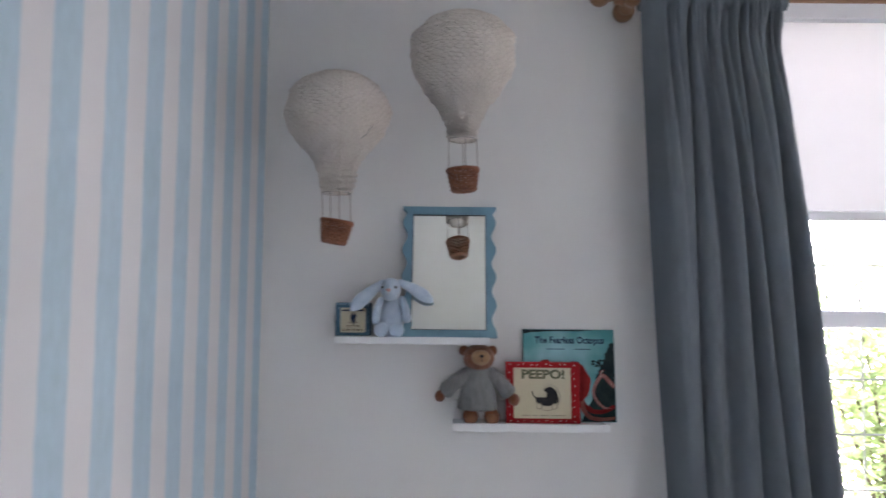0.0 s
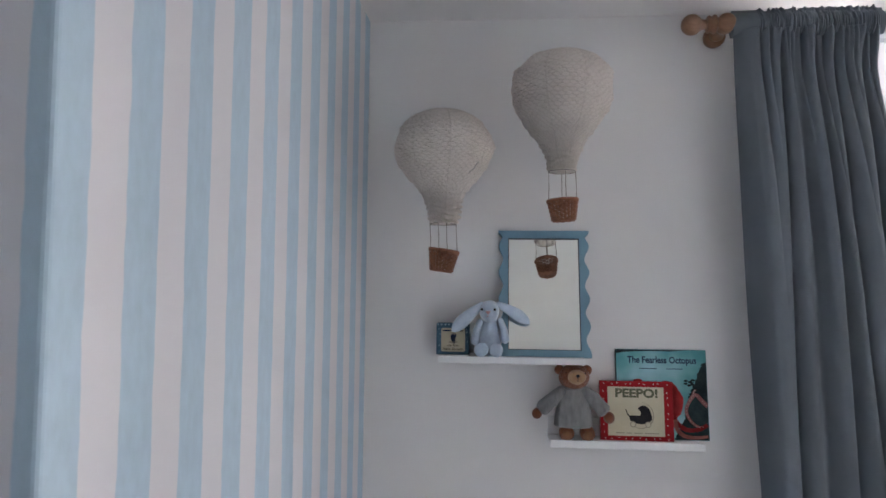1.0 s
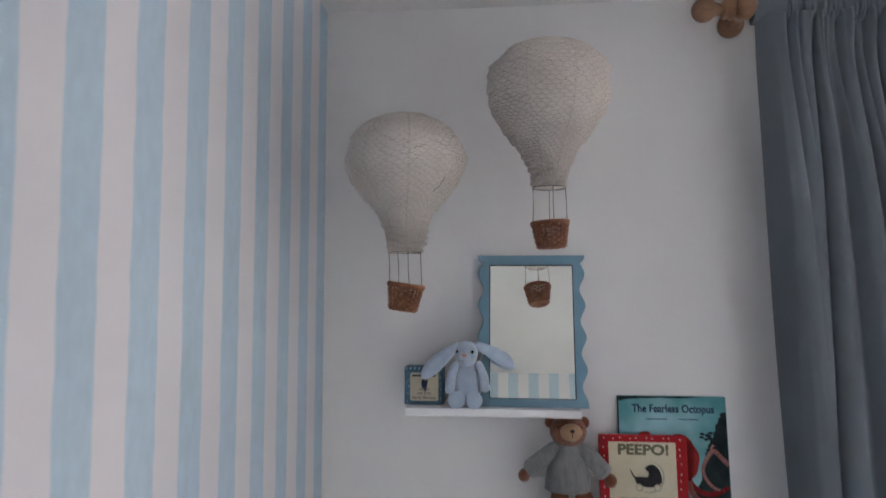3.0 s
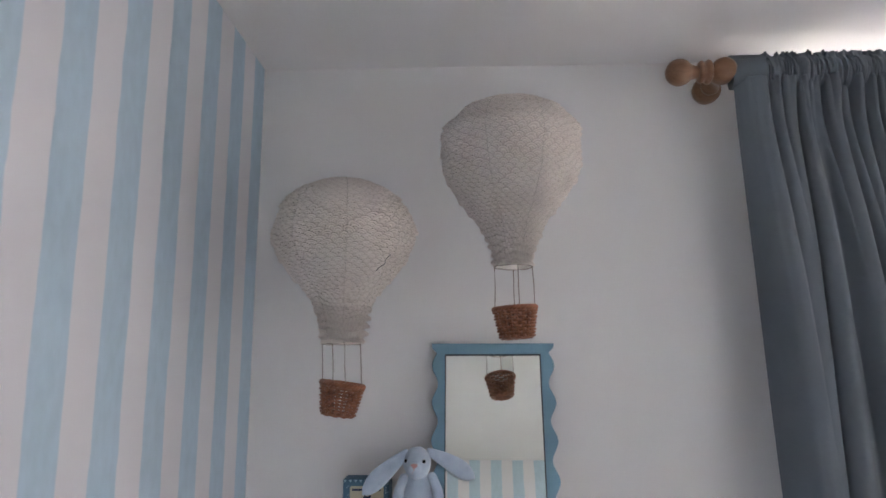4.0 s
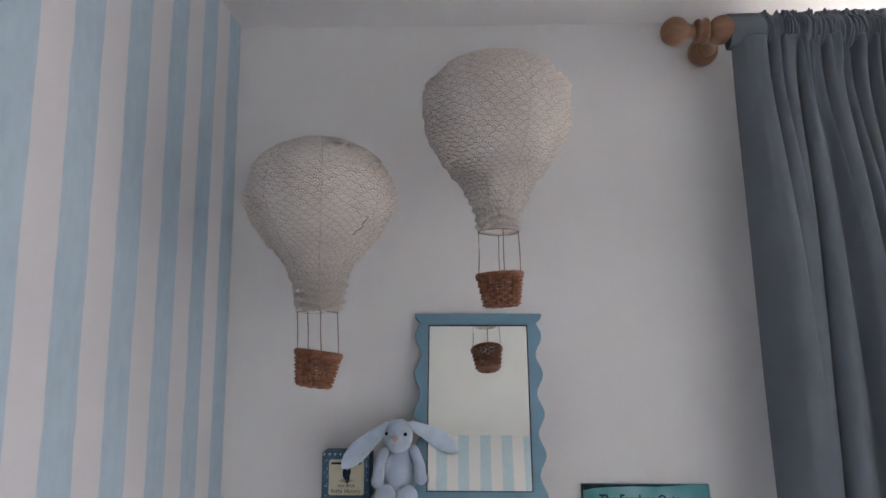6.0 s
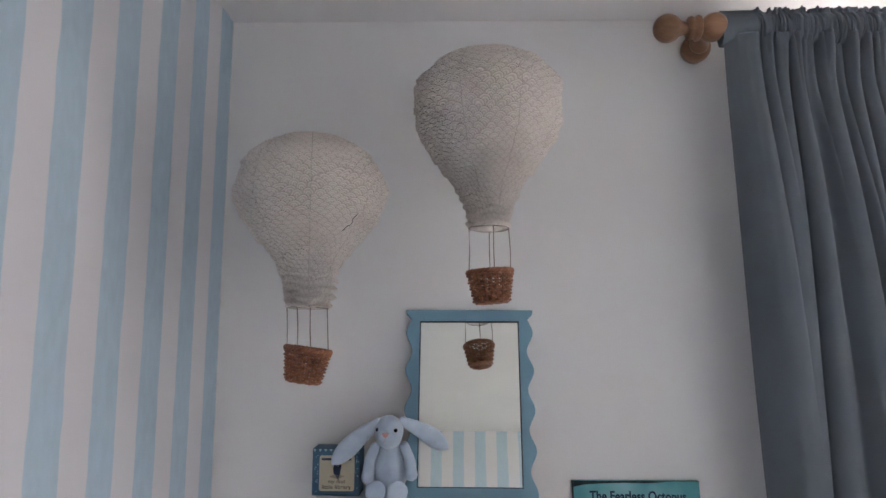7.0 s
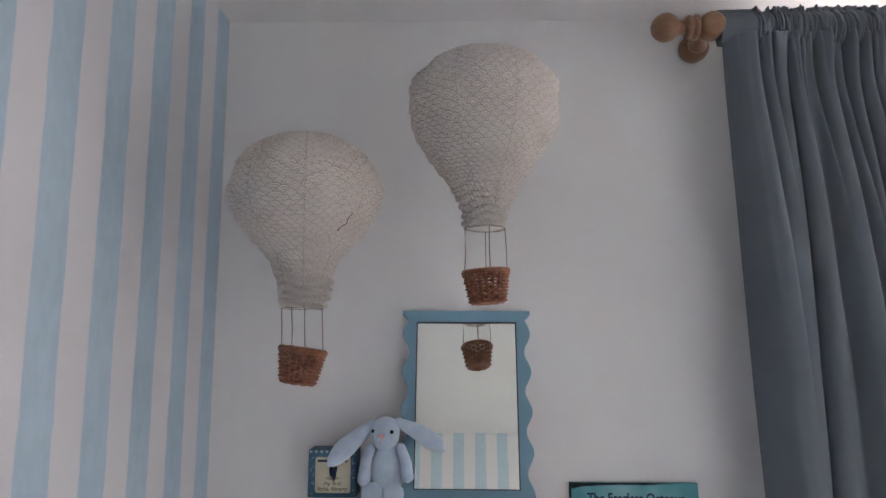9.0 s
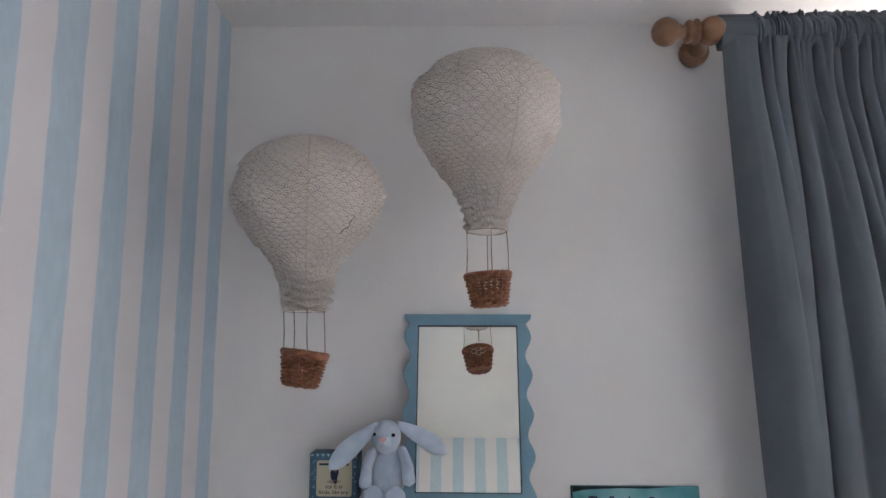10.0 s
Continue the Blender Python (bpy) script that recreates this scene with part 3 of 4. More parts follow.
# ---- wall shelves ----
def ledge(x0, x1, top, front, back_h, lip_low, lip_top):
    """A picture ledge: a floor board, a low front lip and a back rail."""
    s = tagged(base("picture_ledge", (x0, NORTH, top)), "narrow white painted wall shelf holding toys and books", "shelf", "wall shelves")
    L, D = x1 - x0, NORTH - front
    part("shelf_board", boxed((0, -D + 0.009, -0.0085), (L, 0, 0), 0.001), shelf_paint, s)
    part("front_lip", boxed((0, -D, lip_low), (L, -D + 0.0088, lip_top), 0.0016), shelf_paint, s)
    part("back_rail", boxed((0, -0.011, 0.0005), (L, -0.0005, back_h), 0.0015), shelf_paint, s)
    return s


S1, S2 = 1.4730, 1.2605
ledge(-0.0855, 0.2875, S1, 1.575, 0.030, -0.0150, 0.0020)
ledge(0.2010, 0.5805, S2, 1.588, 0.048, -0.0105, 0.0085)


# ---- leaning mirror ----
def mirror():
    lean = 12.25
    H, half, ih = 0.340, 0.1205, 0.0945
    m = tagged(base("mirror", (0.1875, 1.613, S1 + 0.0006), (-lean, 0, 0)), "mirror in a scalloped blue wooden frame, leaning on the wall", "mirror")
    inner_low, inner_top = 0.0175, H - 0.021
    z0, z1, waves = 0.010, H - 0.006, 4.5

    # outline of the right side: straight foot, waves, flared top corner
    def edge(z):
        t = (z - z0) / (z1 - z0)
        if t <= 0:
            return half
        if t > 0.965:
            return half - 0.010 + 0.0105 * min(1.0, (t - 0.965) / 0.035)
        return half - 0.0065 + 0.0060 * math.cos(2 * math.pi * (waves * t + 0.02))

    def run(lo, hi, n):
        return [(edge(lo + (hi - lo) * k / n), lo + (hi - lo) * k / n) for k in range(n + 1)]

    low_run, mid_run, top_run = run(0.0, inner_low, 8), run(inner_low, inner_top, 72), run(inner_top, H, 10)
    flip = lambda pts: [(-x, z) for x, z in pts][::-1]
    T = 0.016
    for name, pts in (
        ("frame_side", [(ih, inner_low)] + mid_run + [(ih, inner_top)]),
        ("frame_side", flip([(ih, inner_low)] + mid_run + [(ih, inner_top)])),
        ("frame_top", [(-ih, inner_top), (ih, inner_top)] + top_run + flip(top_run)),
        ("frame_bottom", low_run + [(ih, inner_low), (-ih, inner_low)] + flip(low_run)),
    ):
        bm = plate(pts, T)
        fronts = [e for e in bm.edges if all(abs(v.co.y) < 1e-6 for v in e.verts) and e.calc_length() < 0.02
                  and not any(all(abs(v.co.z - q) < 1e-4 for v in e.verts) for q in (inner_low, inner_top))]
        bmesh.ops.bevel(bm, geom=fronts, offset=0.0012, segments=2, profile=0.5, affect="EDGES", clamp_overlap=True)
        part(name, bm, frame_paint, m)
    # dark line of the rebate round the glass
    g = 0.0018
    for lo, hi in (((-ih, 0.003, inner_low), (-ih + g, 0.008, inner_top)), ((ih - g, 0.003, inner_low), (ih, 0.008, inner_top)),
                   ((-ih + g, 0.003, inner_low), (ih - g, 0.008, inner_low + g)), ((-ih + g, 0.003, inner_top - g), (ih - g, 0.008, inner_top))):
        part("rebate", boxed(lo, hi), dark_gap, m)
    part("mirror_glass", boxed((-ih + 0.0005, 0.006, inner_low + 0.0005), (ih - 0.0005, 0.009, inner_top - 0.0005)), silver_mat, m, "clear silvered mirror glass")
    part("backing", boxed((-ih - 0.01, T, 0.01), (ih + 0.01, T + 0.003, H - 0.012)), dark_gap, m)


mirror()


# ---- hanging balloons ----
def fan_place(fu, fv):
    """Rise towards the upper rim of the overlapping fan that lies in front at this place of the cloth."""
    row = math.floor(fv)
    for k in (1, 0):
        d = math.hypot((fu + 0.5 * (row - k)) % 1.0 - 0.5, (fv - row + k) * FAN)
        if d < 0.5 or k == 0:
            return min(1.0, d / 0.5) ** 2 * min(1.0, (fv - row + k) * FAN / max(d, 0.05))


def envelope_mesh(profile, rmax, seed, rib0, rolls):
    """Cloth balloon: eight wire ribs pull it into gores; sagging tiers of cloth, overlapping fans in relief."""
    bm = bmesh.new()
    uvl = bm.loops.layers.uv.new("UVMap")
    seg, steps, fans, cell = 288, 330, 38, 0.0178
    zs = [p[0] for p in profile]
    rs = [p[1] for p in profile]
    tt = np.concatenate([[0], np.cumsum(np.hypot(np.diff(zs), np.diff(rs)))])
    tq = np.linspace(0, tt[-1], steps + 1)
    zq, rq = np.interp(tq, tt, zs), np.interp(tq, tt, rs)
    ker = np.ones(9) / 9
    rq[4:-4] = np.convolve(rq, ker, "valid")
    zq[4:-4] = np.convolve(zq, ker, "valid")
    zneck = zs[-1]
    tiers = [(0.056, 0.0030), (0.034, 0.0046), (0.018, 0.0020), (-0.006, 0.0024), (-0.030, 0.0024), (-0.055, 0.0030), (-0.085, 0.0036), (-0.105, 0.0040)]
    rings, uvs = [], []
    for j in range(steps + 1):
        ring, uvr = [], []
        for k in range(seg + 1):
            a = 2 * math.pi * k / seg
            ca, sa = math.cos(a), math.sin(a)
            z, r = zq[j], rq[j]
            # the rows of fans sag and rise round the balloon
            fu = k / seg * fans + (0.5 * noise.noise(Vector((ca * 3, sa * 3, z * 30 + seed))))
            fv = -tq[j] / (cell * FAN) + 0.5 * math.sin(a * 3 + seed) + 1.6 * noise.noise(Vector((ca * 2.2, sa * 2.2 + seed, z * 20)))
            uvr.append((fu, fv))
            if k == seg:
                continue
            low = min(1.0, max(0.0, 1.25 - (z - zneck) / 0.072))
            gore = 1 - 0.022 * (1 - abs(math.cos(4 * (a - rib0)))) * min(1, r / rmax * 1.2)
            # loose cloth pushed into rolls round the neck
            turn = (z + 0.010 * noise.noise(Vector((ca * 1.3, sa * 1.3, seed + z * 6)))) / 0.0125
            wr = rolls * low * (math.sin(math.pi * (turn % 1.0) ** 0.6) - 0.5) * (0.7 + 1.0 * noise.noise(Vector((ca * 2.4, sa * 2.4, math.floor(turn) * 1.7 + seed))))
            lump = 0.0060 * noise.noise(Vector((ca * 3 + seed, sa * 3, z * 26))) + 0.0024 * (abs(noise.noise(Vector((ca * 7, sa * 7 + seed, z * 85)))) - 0.25)
            tier = 0.0
            for q, (tz, td) in enumerate(tiers):
                dz = z - tz
                if -0.03 < dz < 0.06:
                    dz -= 0.008 * noise.noise(Vector((ca * 1.5 + q, sa * 1.5, seed)))
                    lap = 1.3 * math.exp(-dz / 0.010) if dz > 0 else -0.9 * math.exp(dz / 0.004)
                    tier += td * lap * max(0.0, 0.55 + 1.2 * noise.noise(Vector((ca * 2 + 5 * q, sa * 2, seed))))
            rib = 0.0
            for g in range(8):
                da = (a - (2 * math.pi * g / 8 + rib0) + math.pi) % (2 * math.pi) - math.pi
                rib -= (0.0030 * math.exp(-(da * max(r, 0.02) / 0.0030) ** 2)) * min(1, r / rmax)
            fan = 0.0026 * fan_place(fu, fv) + 0.0012 * noise.noise(Vector((ca * r * 200, sa * r * 200, z * 200)))
            wr += tier + rib + fan * min(1, r / 0.03)
            rr = max(0.0005, r * gore + wr + lump * min(1, r / 0.03))
            ring.append(bm.verts.new((rr * ca, rr * sa, z + 0.0015 * noise.noise(Vector((a * 2, z * 40, seed))))))
        rings.append(ring)
        uvs.append(uvr)
    for j in range(steps):
        for k in range(seg):
            f = bm.faces.new((rings[j][k], rings[j + 1][k], rings[j + 1][(k + 1) % seg], rings[j][(k + 1) % seg]))
            for lp, (a, b) in zip(f.loops, ((k, j), (k, j + 1), (k + 1, j + 1), (k + 1, j))):
                lp[uvl].uv = uvs[b][a]
    bm.faces.new(rings[0])
    bm.faces.new(rings[-1])
    bmesh.ops.recalc_face_normals(bm, faces=bm.faces)
    return bm, rings


def basket(parent, at, turn, r_top, r_low, h):
    b = new("basket")
    b.parent = parent
    b.matrix_basis = pose(*at, *turn)
    stakes = 20
    for k in range(stakes):
        a = 2 * math.pi * k / stakes
        part("stake", rod(bmesh.new(), (r_low * math.cos(a), r_low * math.sin(a), -h), (r_top * math.cos(a), r_top * math.sin(a), -0.002), 0.0018, 6), wicker, b)
    rows = 9
    bm = bmesh.new()
    for j in range(rows):
        t = (j + 0.5) / rows
        r, z = r_low + (r_top - r_low) * t, -h + h * t
        pts = []
        for k in range(stakes * 6):
            a = 2 * math.pi * k / (stakes * 6)
            w = 0.0034 * math.cos(a * stakes / 2 + math.pi * j)
            pts.append(((r + w) * math.cos(a), (r + w) * math.sin(a), z + 0.0008 * noise.noise(Vector((k * 0.7, j, r * 50)))))
        tube(bm, pts, 0.0019, 6, True)
    weave = part("weave", bm, wicker, b, smooth=True)
    bm = bmesh.new()
    for s in (0, 1):
        pts = []
        for k in range(84):
            a = 2 * math.pi * k / 84
            q = a * 16 + s * math.pi
            pts.append(((r_top + 0.0016 + 0.0017 * math.cos(q)) * math.cos(a), (r_top + 0.0016 + 0.0017 * math.cos(q)) * math.sin(a), 0.0025 + 0.0024 * math.sin(q)))
        tube(bm, pts, 0.0026, 6, True)
    part("rim", bm, wicker, b, "plaited wicker rim", smooth=True)
    bm = bmesh.new()
    r = 0.002
    while r < r_low + 0.001:
        tube(bm, [(r * math.cos(a), r * math.sin(a), -h + 0.0008 * math.cos(a * 10)) for a in [2 * math.pi * k / 40 for k in range(40)]], 0.0019, 5, True)
        r += 0.0032
    part("base", bm, wicker, b)
    return b


def balloon(at, k, rib0, rolls, profile, rmax, neck, seed, bask_at, bask_turn, rt, rl, h, spin, hole, cords):
    profile = [(z * k, r * k) for z, r in profile]
    bask_at = tuple(v * k for v in bask_at)
    rmax, neck, rt, rl, h = rmax * k, neck * k, rt * k, rl * k, h * k
    o = tagged(base("hot_air_balloon", at, (0, 0, spin)), "off-white lace cloth hot air balloon ornament with brown wicker basket", "hanging ornament", "hanging balloons")
    bm, rings = envelope_mesh(profile, rmax, seed, radians(rib0), rolls)
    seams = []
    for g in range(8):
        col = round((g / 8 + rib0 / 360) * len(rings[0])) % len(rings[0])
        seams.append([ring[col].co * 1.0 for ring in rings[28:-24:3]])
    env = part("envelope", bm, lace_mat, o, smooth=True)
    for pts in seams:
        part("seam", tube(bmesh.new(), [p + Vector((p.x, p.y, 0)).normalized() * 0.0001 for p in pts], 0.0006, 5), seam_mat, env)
    bm = bmesh.new()
    tube(bm, [(neck * math.cos(a), neck * math.sin(a), profile[-1][0] + 0.0012 * noise.noise(Vector((math.cos(a) * 3, math.sin(a) * 3, seed)))) for a in [2 * math.pi * k / 32 for k in range(32)]], 0.0014, 6, True)
    part("neck_ring", bm, hem_mat, o, smooth=True)
    b = basket(o, bask_at, bask_turn, rt, rl, h)
    bm_m = b.matrix_basis
    for k in range(4):
        a = radians(cords[k])
        top = Vector((neck * math.cos(a), neck * math.sin(a), profile[-1][0]))
        low = bm_m @ Vector((rt * math.cos(a), rt * math.sin(a), 0.001))
        mid = (top + low) / 2 + Vector((0.001 * math.sin(k * 2 + seed), 0.001, 0))
        part("cord", tube(bmesh.new(), [top, mid, low], 0.00085, 6), cord_mat, o)
    part("hanging_thread", rod(bmesh.new(), (0, 0, profile[0][0] - 0.001), (0, 0, TOP - at[2]), 0.00012, 5), wall_paint, o)
    if hole:
        ax, zz0 = hole
        pts = []
        for k in range(9):
            z = zz0 + 0.026 * (k / 8 - 0.5)
            r = float(np.interp(-z, [-p[0] for p in profile], [p[1] for p in profile])) + 0.0012
            a = radians(ax + 8 * (k / 8 - 0.5) + (2.5 if k in (3, 4) else 0))
            pts.append((r * math.cos(a), r * math.sin(a), z))
        part("loose_thread", tube(bmesh.new(), pts, 0.0005, 5), ink_dark, o, "dark loose thread on the cloth")
    return o


ONE = [(0.090, 0.0), (0.088, 0.018), (0.081, 0.043), (0.069, 0.069), (0.053, 0.091), (0.034, 0.106), (0.014, 0.1155), (-0.004, 0.1185), (-0.027, 0.1165), (-0.048, 0.108), (-0.070, 0.094),
       (-0.090, 0.076), (-0.107, 0.059), (-0.122, 0.049), (-0.140, 0.042), (-0.160, 0.036), (-0.180, 0.0325), (-0.191, 0.031)]
TWO = [(0.095, 0.0), (0.094, 0.02), (0.0905, 0.042), (0.081, 0.069), (0.067, 0.092), (0.045, 0.110), (0.020, 0.1195), (0.0, 0.121), (-0.025, 0.118), (-0.050, 0.109), (-0.075, 0.094),
       (-0.100, 0.076), (-0.122, 0.059), (-0.140, 0.048), (-0.160, 0.0395), (-0.180, 0.0345), (-0.193, 0.0325), (-0.200, 0.032)]
balloon((-0.0605, 1.3987, 1.9806), 0.961, -77, 0.0125, ONE, 0.119, 0.0315, 0.4, (0.0026, 0, -0.2589), (0, 8, 0), 0.0325, 0.0245, 0.046, 0, (-40, -0.063), (-170, -107, -70, -5))
balloon((0.2135, 1.4144, 2.1121), 0.958, -68, 0.0095, TWO, 0.121, 0.0320, 1.7, (0.0013, 0, -0.2731), (0, -4, 0), 0.0335, 0.0255, 0.046, 0, None, (178, -80, 86, 2))


# ---- box of little books ----
def book_box():
    b = tagged(base("book_box", (-0.0520, 1.628, S1 + 0.0005)), "small blue slipcase of little picture books on the shelf", "book box")
    w, h, d = 0.086, 0.0815, 0.050
    part("slipcase", boxed((-w / 2, 0, 0), (w / 2, d, h), 0.0012), card_blue, b)
    part("front_panel", plate(disc_rect(-w / 2 + 0.013, 0.008, w / 2 - 0.010, h - 0.012, 0.004), 0.0006, y=-0.0006), card_cream, b)
    for k in range(9):
        x = -w / 2 + 0.004 + k * (w - 0.008) / 8
        part("bunting", plate([(x - 0.003, h - 0.001), (x, h - 0.006), (x + 0.003, h - 0.001)], 0.0004, y=-0.0005), card_pale, b)
    for k in range(26):
        x = -w / 2 + 0.003 + 0.008 * random.random() if k % 2 else w / 2 - 0.008 + 0.006 * random.random()
        z = 0.006 + 0.07 * random.random()
        part("dot", plate(disc(x, z, 0.0009, 0.0009, 8), 0.0003, y=-0.0003), card_pale, b)
    part("print_figure", plate(disc(0.002, 0.044, 0.0075, 0.013, 18, 0.5, 3.0), 0.0003, y=-0.0010), ink_navy, b)
    part("print_figure", plate(disc(0.001, 0.033, 0.013, 0.003, 16, 0.3, 5.0), 0.0003, y=-0.0010), print_grey, b)
    part("print_figure", plate(disc(0.003, 0.056, 0.0045, 0.006, 14, 0.3, 8.0), 0.0003, y=-0.0010), print_grey, b)
    for x0, x1 in ((-0.026, -0.004), (0.000, 0.027)):
        part("title_bar", plate(rect(x0, 0.0610, x1, 0.0648), 0.0003, y=-0.0010), ink_navy, b)
    lettering("cover_words", "my first", 0.0095, (0.001, -0.0010, 0.0245), ink_dark, b, 0.031, 0.2)
    lettering("cover_words", "little library", 0.0095, (0.001, -0.0010, 0.0150), ink_dark, b, 0.052)


def disc_rect(x0, z0, x1, z1, r):
    pts = []
    for cx, cz, a0 in ((x1 - r, z1 - r, 0), (x0 + r, z1 - r, 90), (x0 + r, z0 + r, 180), (x1 - r, z0 + r, 270)):
        pts += [(cx + r * math.cos(radians(a0 + t)), cz + r * math.sin(radians(a0 + t))) for t in (0, 30, 60, 90)]
    return pts


book_box()


# ---- plush rabbit ----
def ear_mesh(length, width, thick, droop):
    bm = bmesh.new()
    n, seg = 16, 16
    rings = []
    for i in range(n + 1):
        t = i / n
        w = width * (0.36 + 0.64 * math.sin(min(1, t * 1.05 + 0.02) * math.pi * 0.58)) * (1 if t < 0.62 else max(0.0, 1 - ((t - 0.62) / 0.38) ** 2) ** 0.62)
        w = max(w, 0.0006)
        h = thick * (w / width) ** 0.6
        z = -droop * t * t
        ring = []
        for k in range(seg):
            a = 2 * math.pi * k / seg
            dip = 0.25 * h * math.cos(a) ** 4
            p = Vector((t * length, h * math.sin(a) + (dip if math.sin(a) < 0 else 0), z + w * math.cos(a)))
            ring.append(bm.verts.new(p + Vector((0, 1, 0)) * 0.0006 * noise.noise(p * 140)))
        rings.append(ring)
    for one, two in zip(rings, rings[1:]):
        for k in range(seg):
            bm.faces.new((one[k], one[(k + 1) % seg], two[(k + 1) % seg], two[k]))
    bm.faces.new(rings[0][::-1])
    bm.faces.new(rings[-1])
    bmesh.ops.recalc_face_normals(bm, faces=bm.faces)
    return bm


def limb(points, radii, fuzz=0.0008, seg=16):
    """A stuffed limb: a rounded tube."""
    pts, rr = [], []
    P = [Vector(p) for p in points]
    n = 18
    for i in range(n + 1):
        t = i / n * (len(P) - 1)
        k = min(int(t), len(P) - 2)
        pts.append(P[k].lerp(P[k + 1], t - k))
        r = radii[k] + (radii[k + 1] - radii[k]) * (t - k)
        e = min(i, n - i) / n * 6
        rr.append(max(0.0006, r * math.sqrt(min(1.0, 1 - (1 - min(1, e)) ** 2))))
    bm = tube(bmesh.new(), pts, rr, seg)
    for v in bm.verts:
        v.co += Vector((noise.noise(v.co * 150), noise.noise(v.co * 150 + Vector((9, 0, 0))), noise.noise(v.co * 150 + Vector((0, 9, 0))))) * fuzz
    return bm


def rabbit():
    r = tagged(base("toy_rabbit", (0.046, 1.600, S1 + 0.0005)), "pale blue plush rabbit with long floppy ears, sitting on shelf", "soft toy")
    # sits upright, leaning back a little on the mirror
    body = part("body", ball(bmesh.new(), (0.001, 0.004, 0.052), (0.0285, 0.021, 0.054), (-6, 0, 0), 28, 20, 0.0012), bunny_fur, r, smooth=True)
    part("belly_seam", tube(bmesh.new(), [(0.002, -0.0195 + 0.012 * ((z - 0.045) / 0.04) ** 2 * 1.2, z) for z in [0.02 + 0.006 * k for k in range(11)]], 0.0007, 5), bunny_fur, body)
    head = part("head", ball(bmesh.new(), (-0.001, -0.004, 0.1155), (0.0252, 0.0245, 0.0288), (0, 0, 0), 28, 20, 0.0012), bunny_fur, r, smooth=True)
    part("muzzle", ball(bmesh.new(), (-0.004, -0.024, 0.109), (0.014, 0.009, 0.012), (0, 0, 0), 18, 12, 0.0008), bunny_fur, head, smooth=True)
    bm = plate([(-0.0065, 0.003), (-0.002, 0.0045), (0.0025, 0.004), (0.0065, 0.003), (0.004, -0.001), (0.0, -0.0045), (-0.004, -0.001)], 0.003)
    bmesh.ops.translate(bm, vec=(-0.004, -0.0345, 0.1135), verts=bm.verts)
    part("nose", bm, bunny_pink, head, "pink stitched nose")
    part("mouth", tube(bmesh.new(), [(-0.004, -0.0338, 0.109), (-0.0045, -0.0330, 0.1045), (-0.0075, -0.0315, 0.102)], 0.0005, 5), bunny_pink, head)
    for x, y in ((0.0128, -0.0262), (-0.0195, -0.0190)):
        part("eye", ball(bmesh.new(), (x, y, 0.121), (0.0034, 0.0026, 0.0034), (0, 0, 0), 14, 10), black_bead, head, "black bead eye", smooth=True)
    e1 = part("ear", ear_mesh(0.104, 0.0165, 0.0055, 0.010), bunny_fur, r, smooth=True)
    e1.matrix_basis = pose(0.016, 0.000, 0.1365, 0, 24, 15)
    e2 = part("ear", ear_mesh(0.110, 0.0175, 0.0055, 0.008), bunny_fur, r, smooth=True)
    e2.matrix_basis = pose(-0.016, -0.006, 0.136, 0, 0, 0) @ Matrix.Diagonal((-1, 1, 1, 1)) @ pose(0, 0, 0, 0, 37, -12)
    part("arm", limb([(-0.022, -0.004, 0.098), (-0.033, -0.010, 0.066), (-0.037, -0.014, 0.028)], [0.0085, 0.0095, 0.0120]), bunny_fur, r, smooth=True)
    part("arm", limb([(0.023, -0.004, 0.100), (0.036, -0.010, 0.070), (0.041, -0.014, 0.034)], [0.0085, 0.0095, 0.0120]), bunny_fur, r, smooth=True)
    part("leg", limb([(-0.014, 0.004, 0.016), (-0.020, -0.016, 0.017), (-0.022, -0.026, 0.020)], [0.015, 0.017, 0.0195]), bunny_fur, r, smooth=True)
    part("leg", limb([(0.014, 0.004, 0.016), (0.016, -0.016, 0.017), (0.017, -0.026, 0.019)], [0.015, 0.017, 0.0185]), bunny_fur, r, smooth=True)


rabbit()


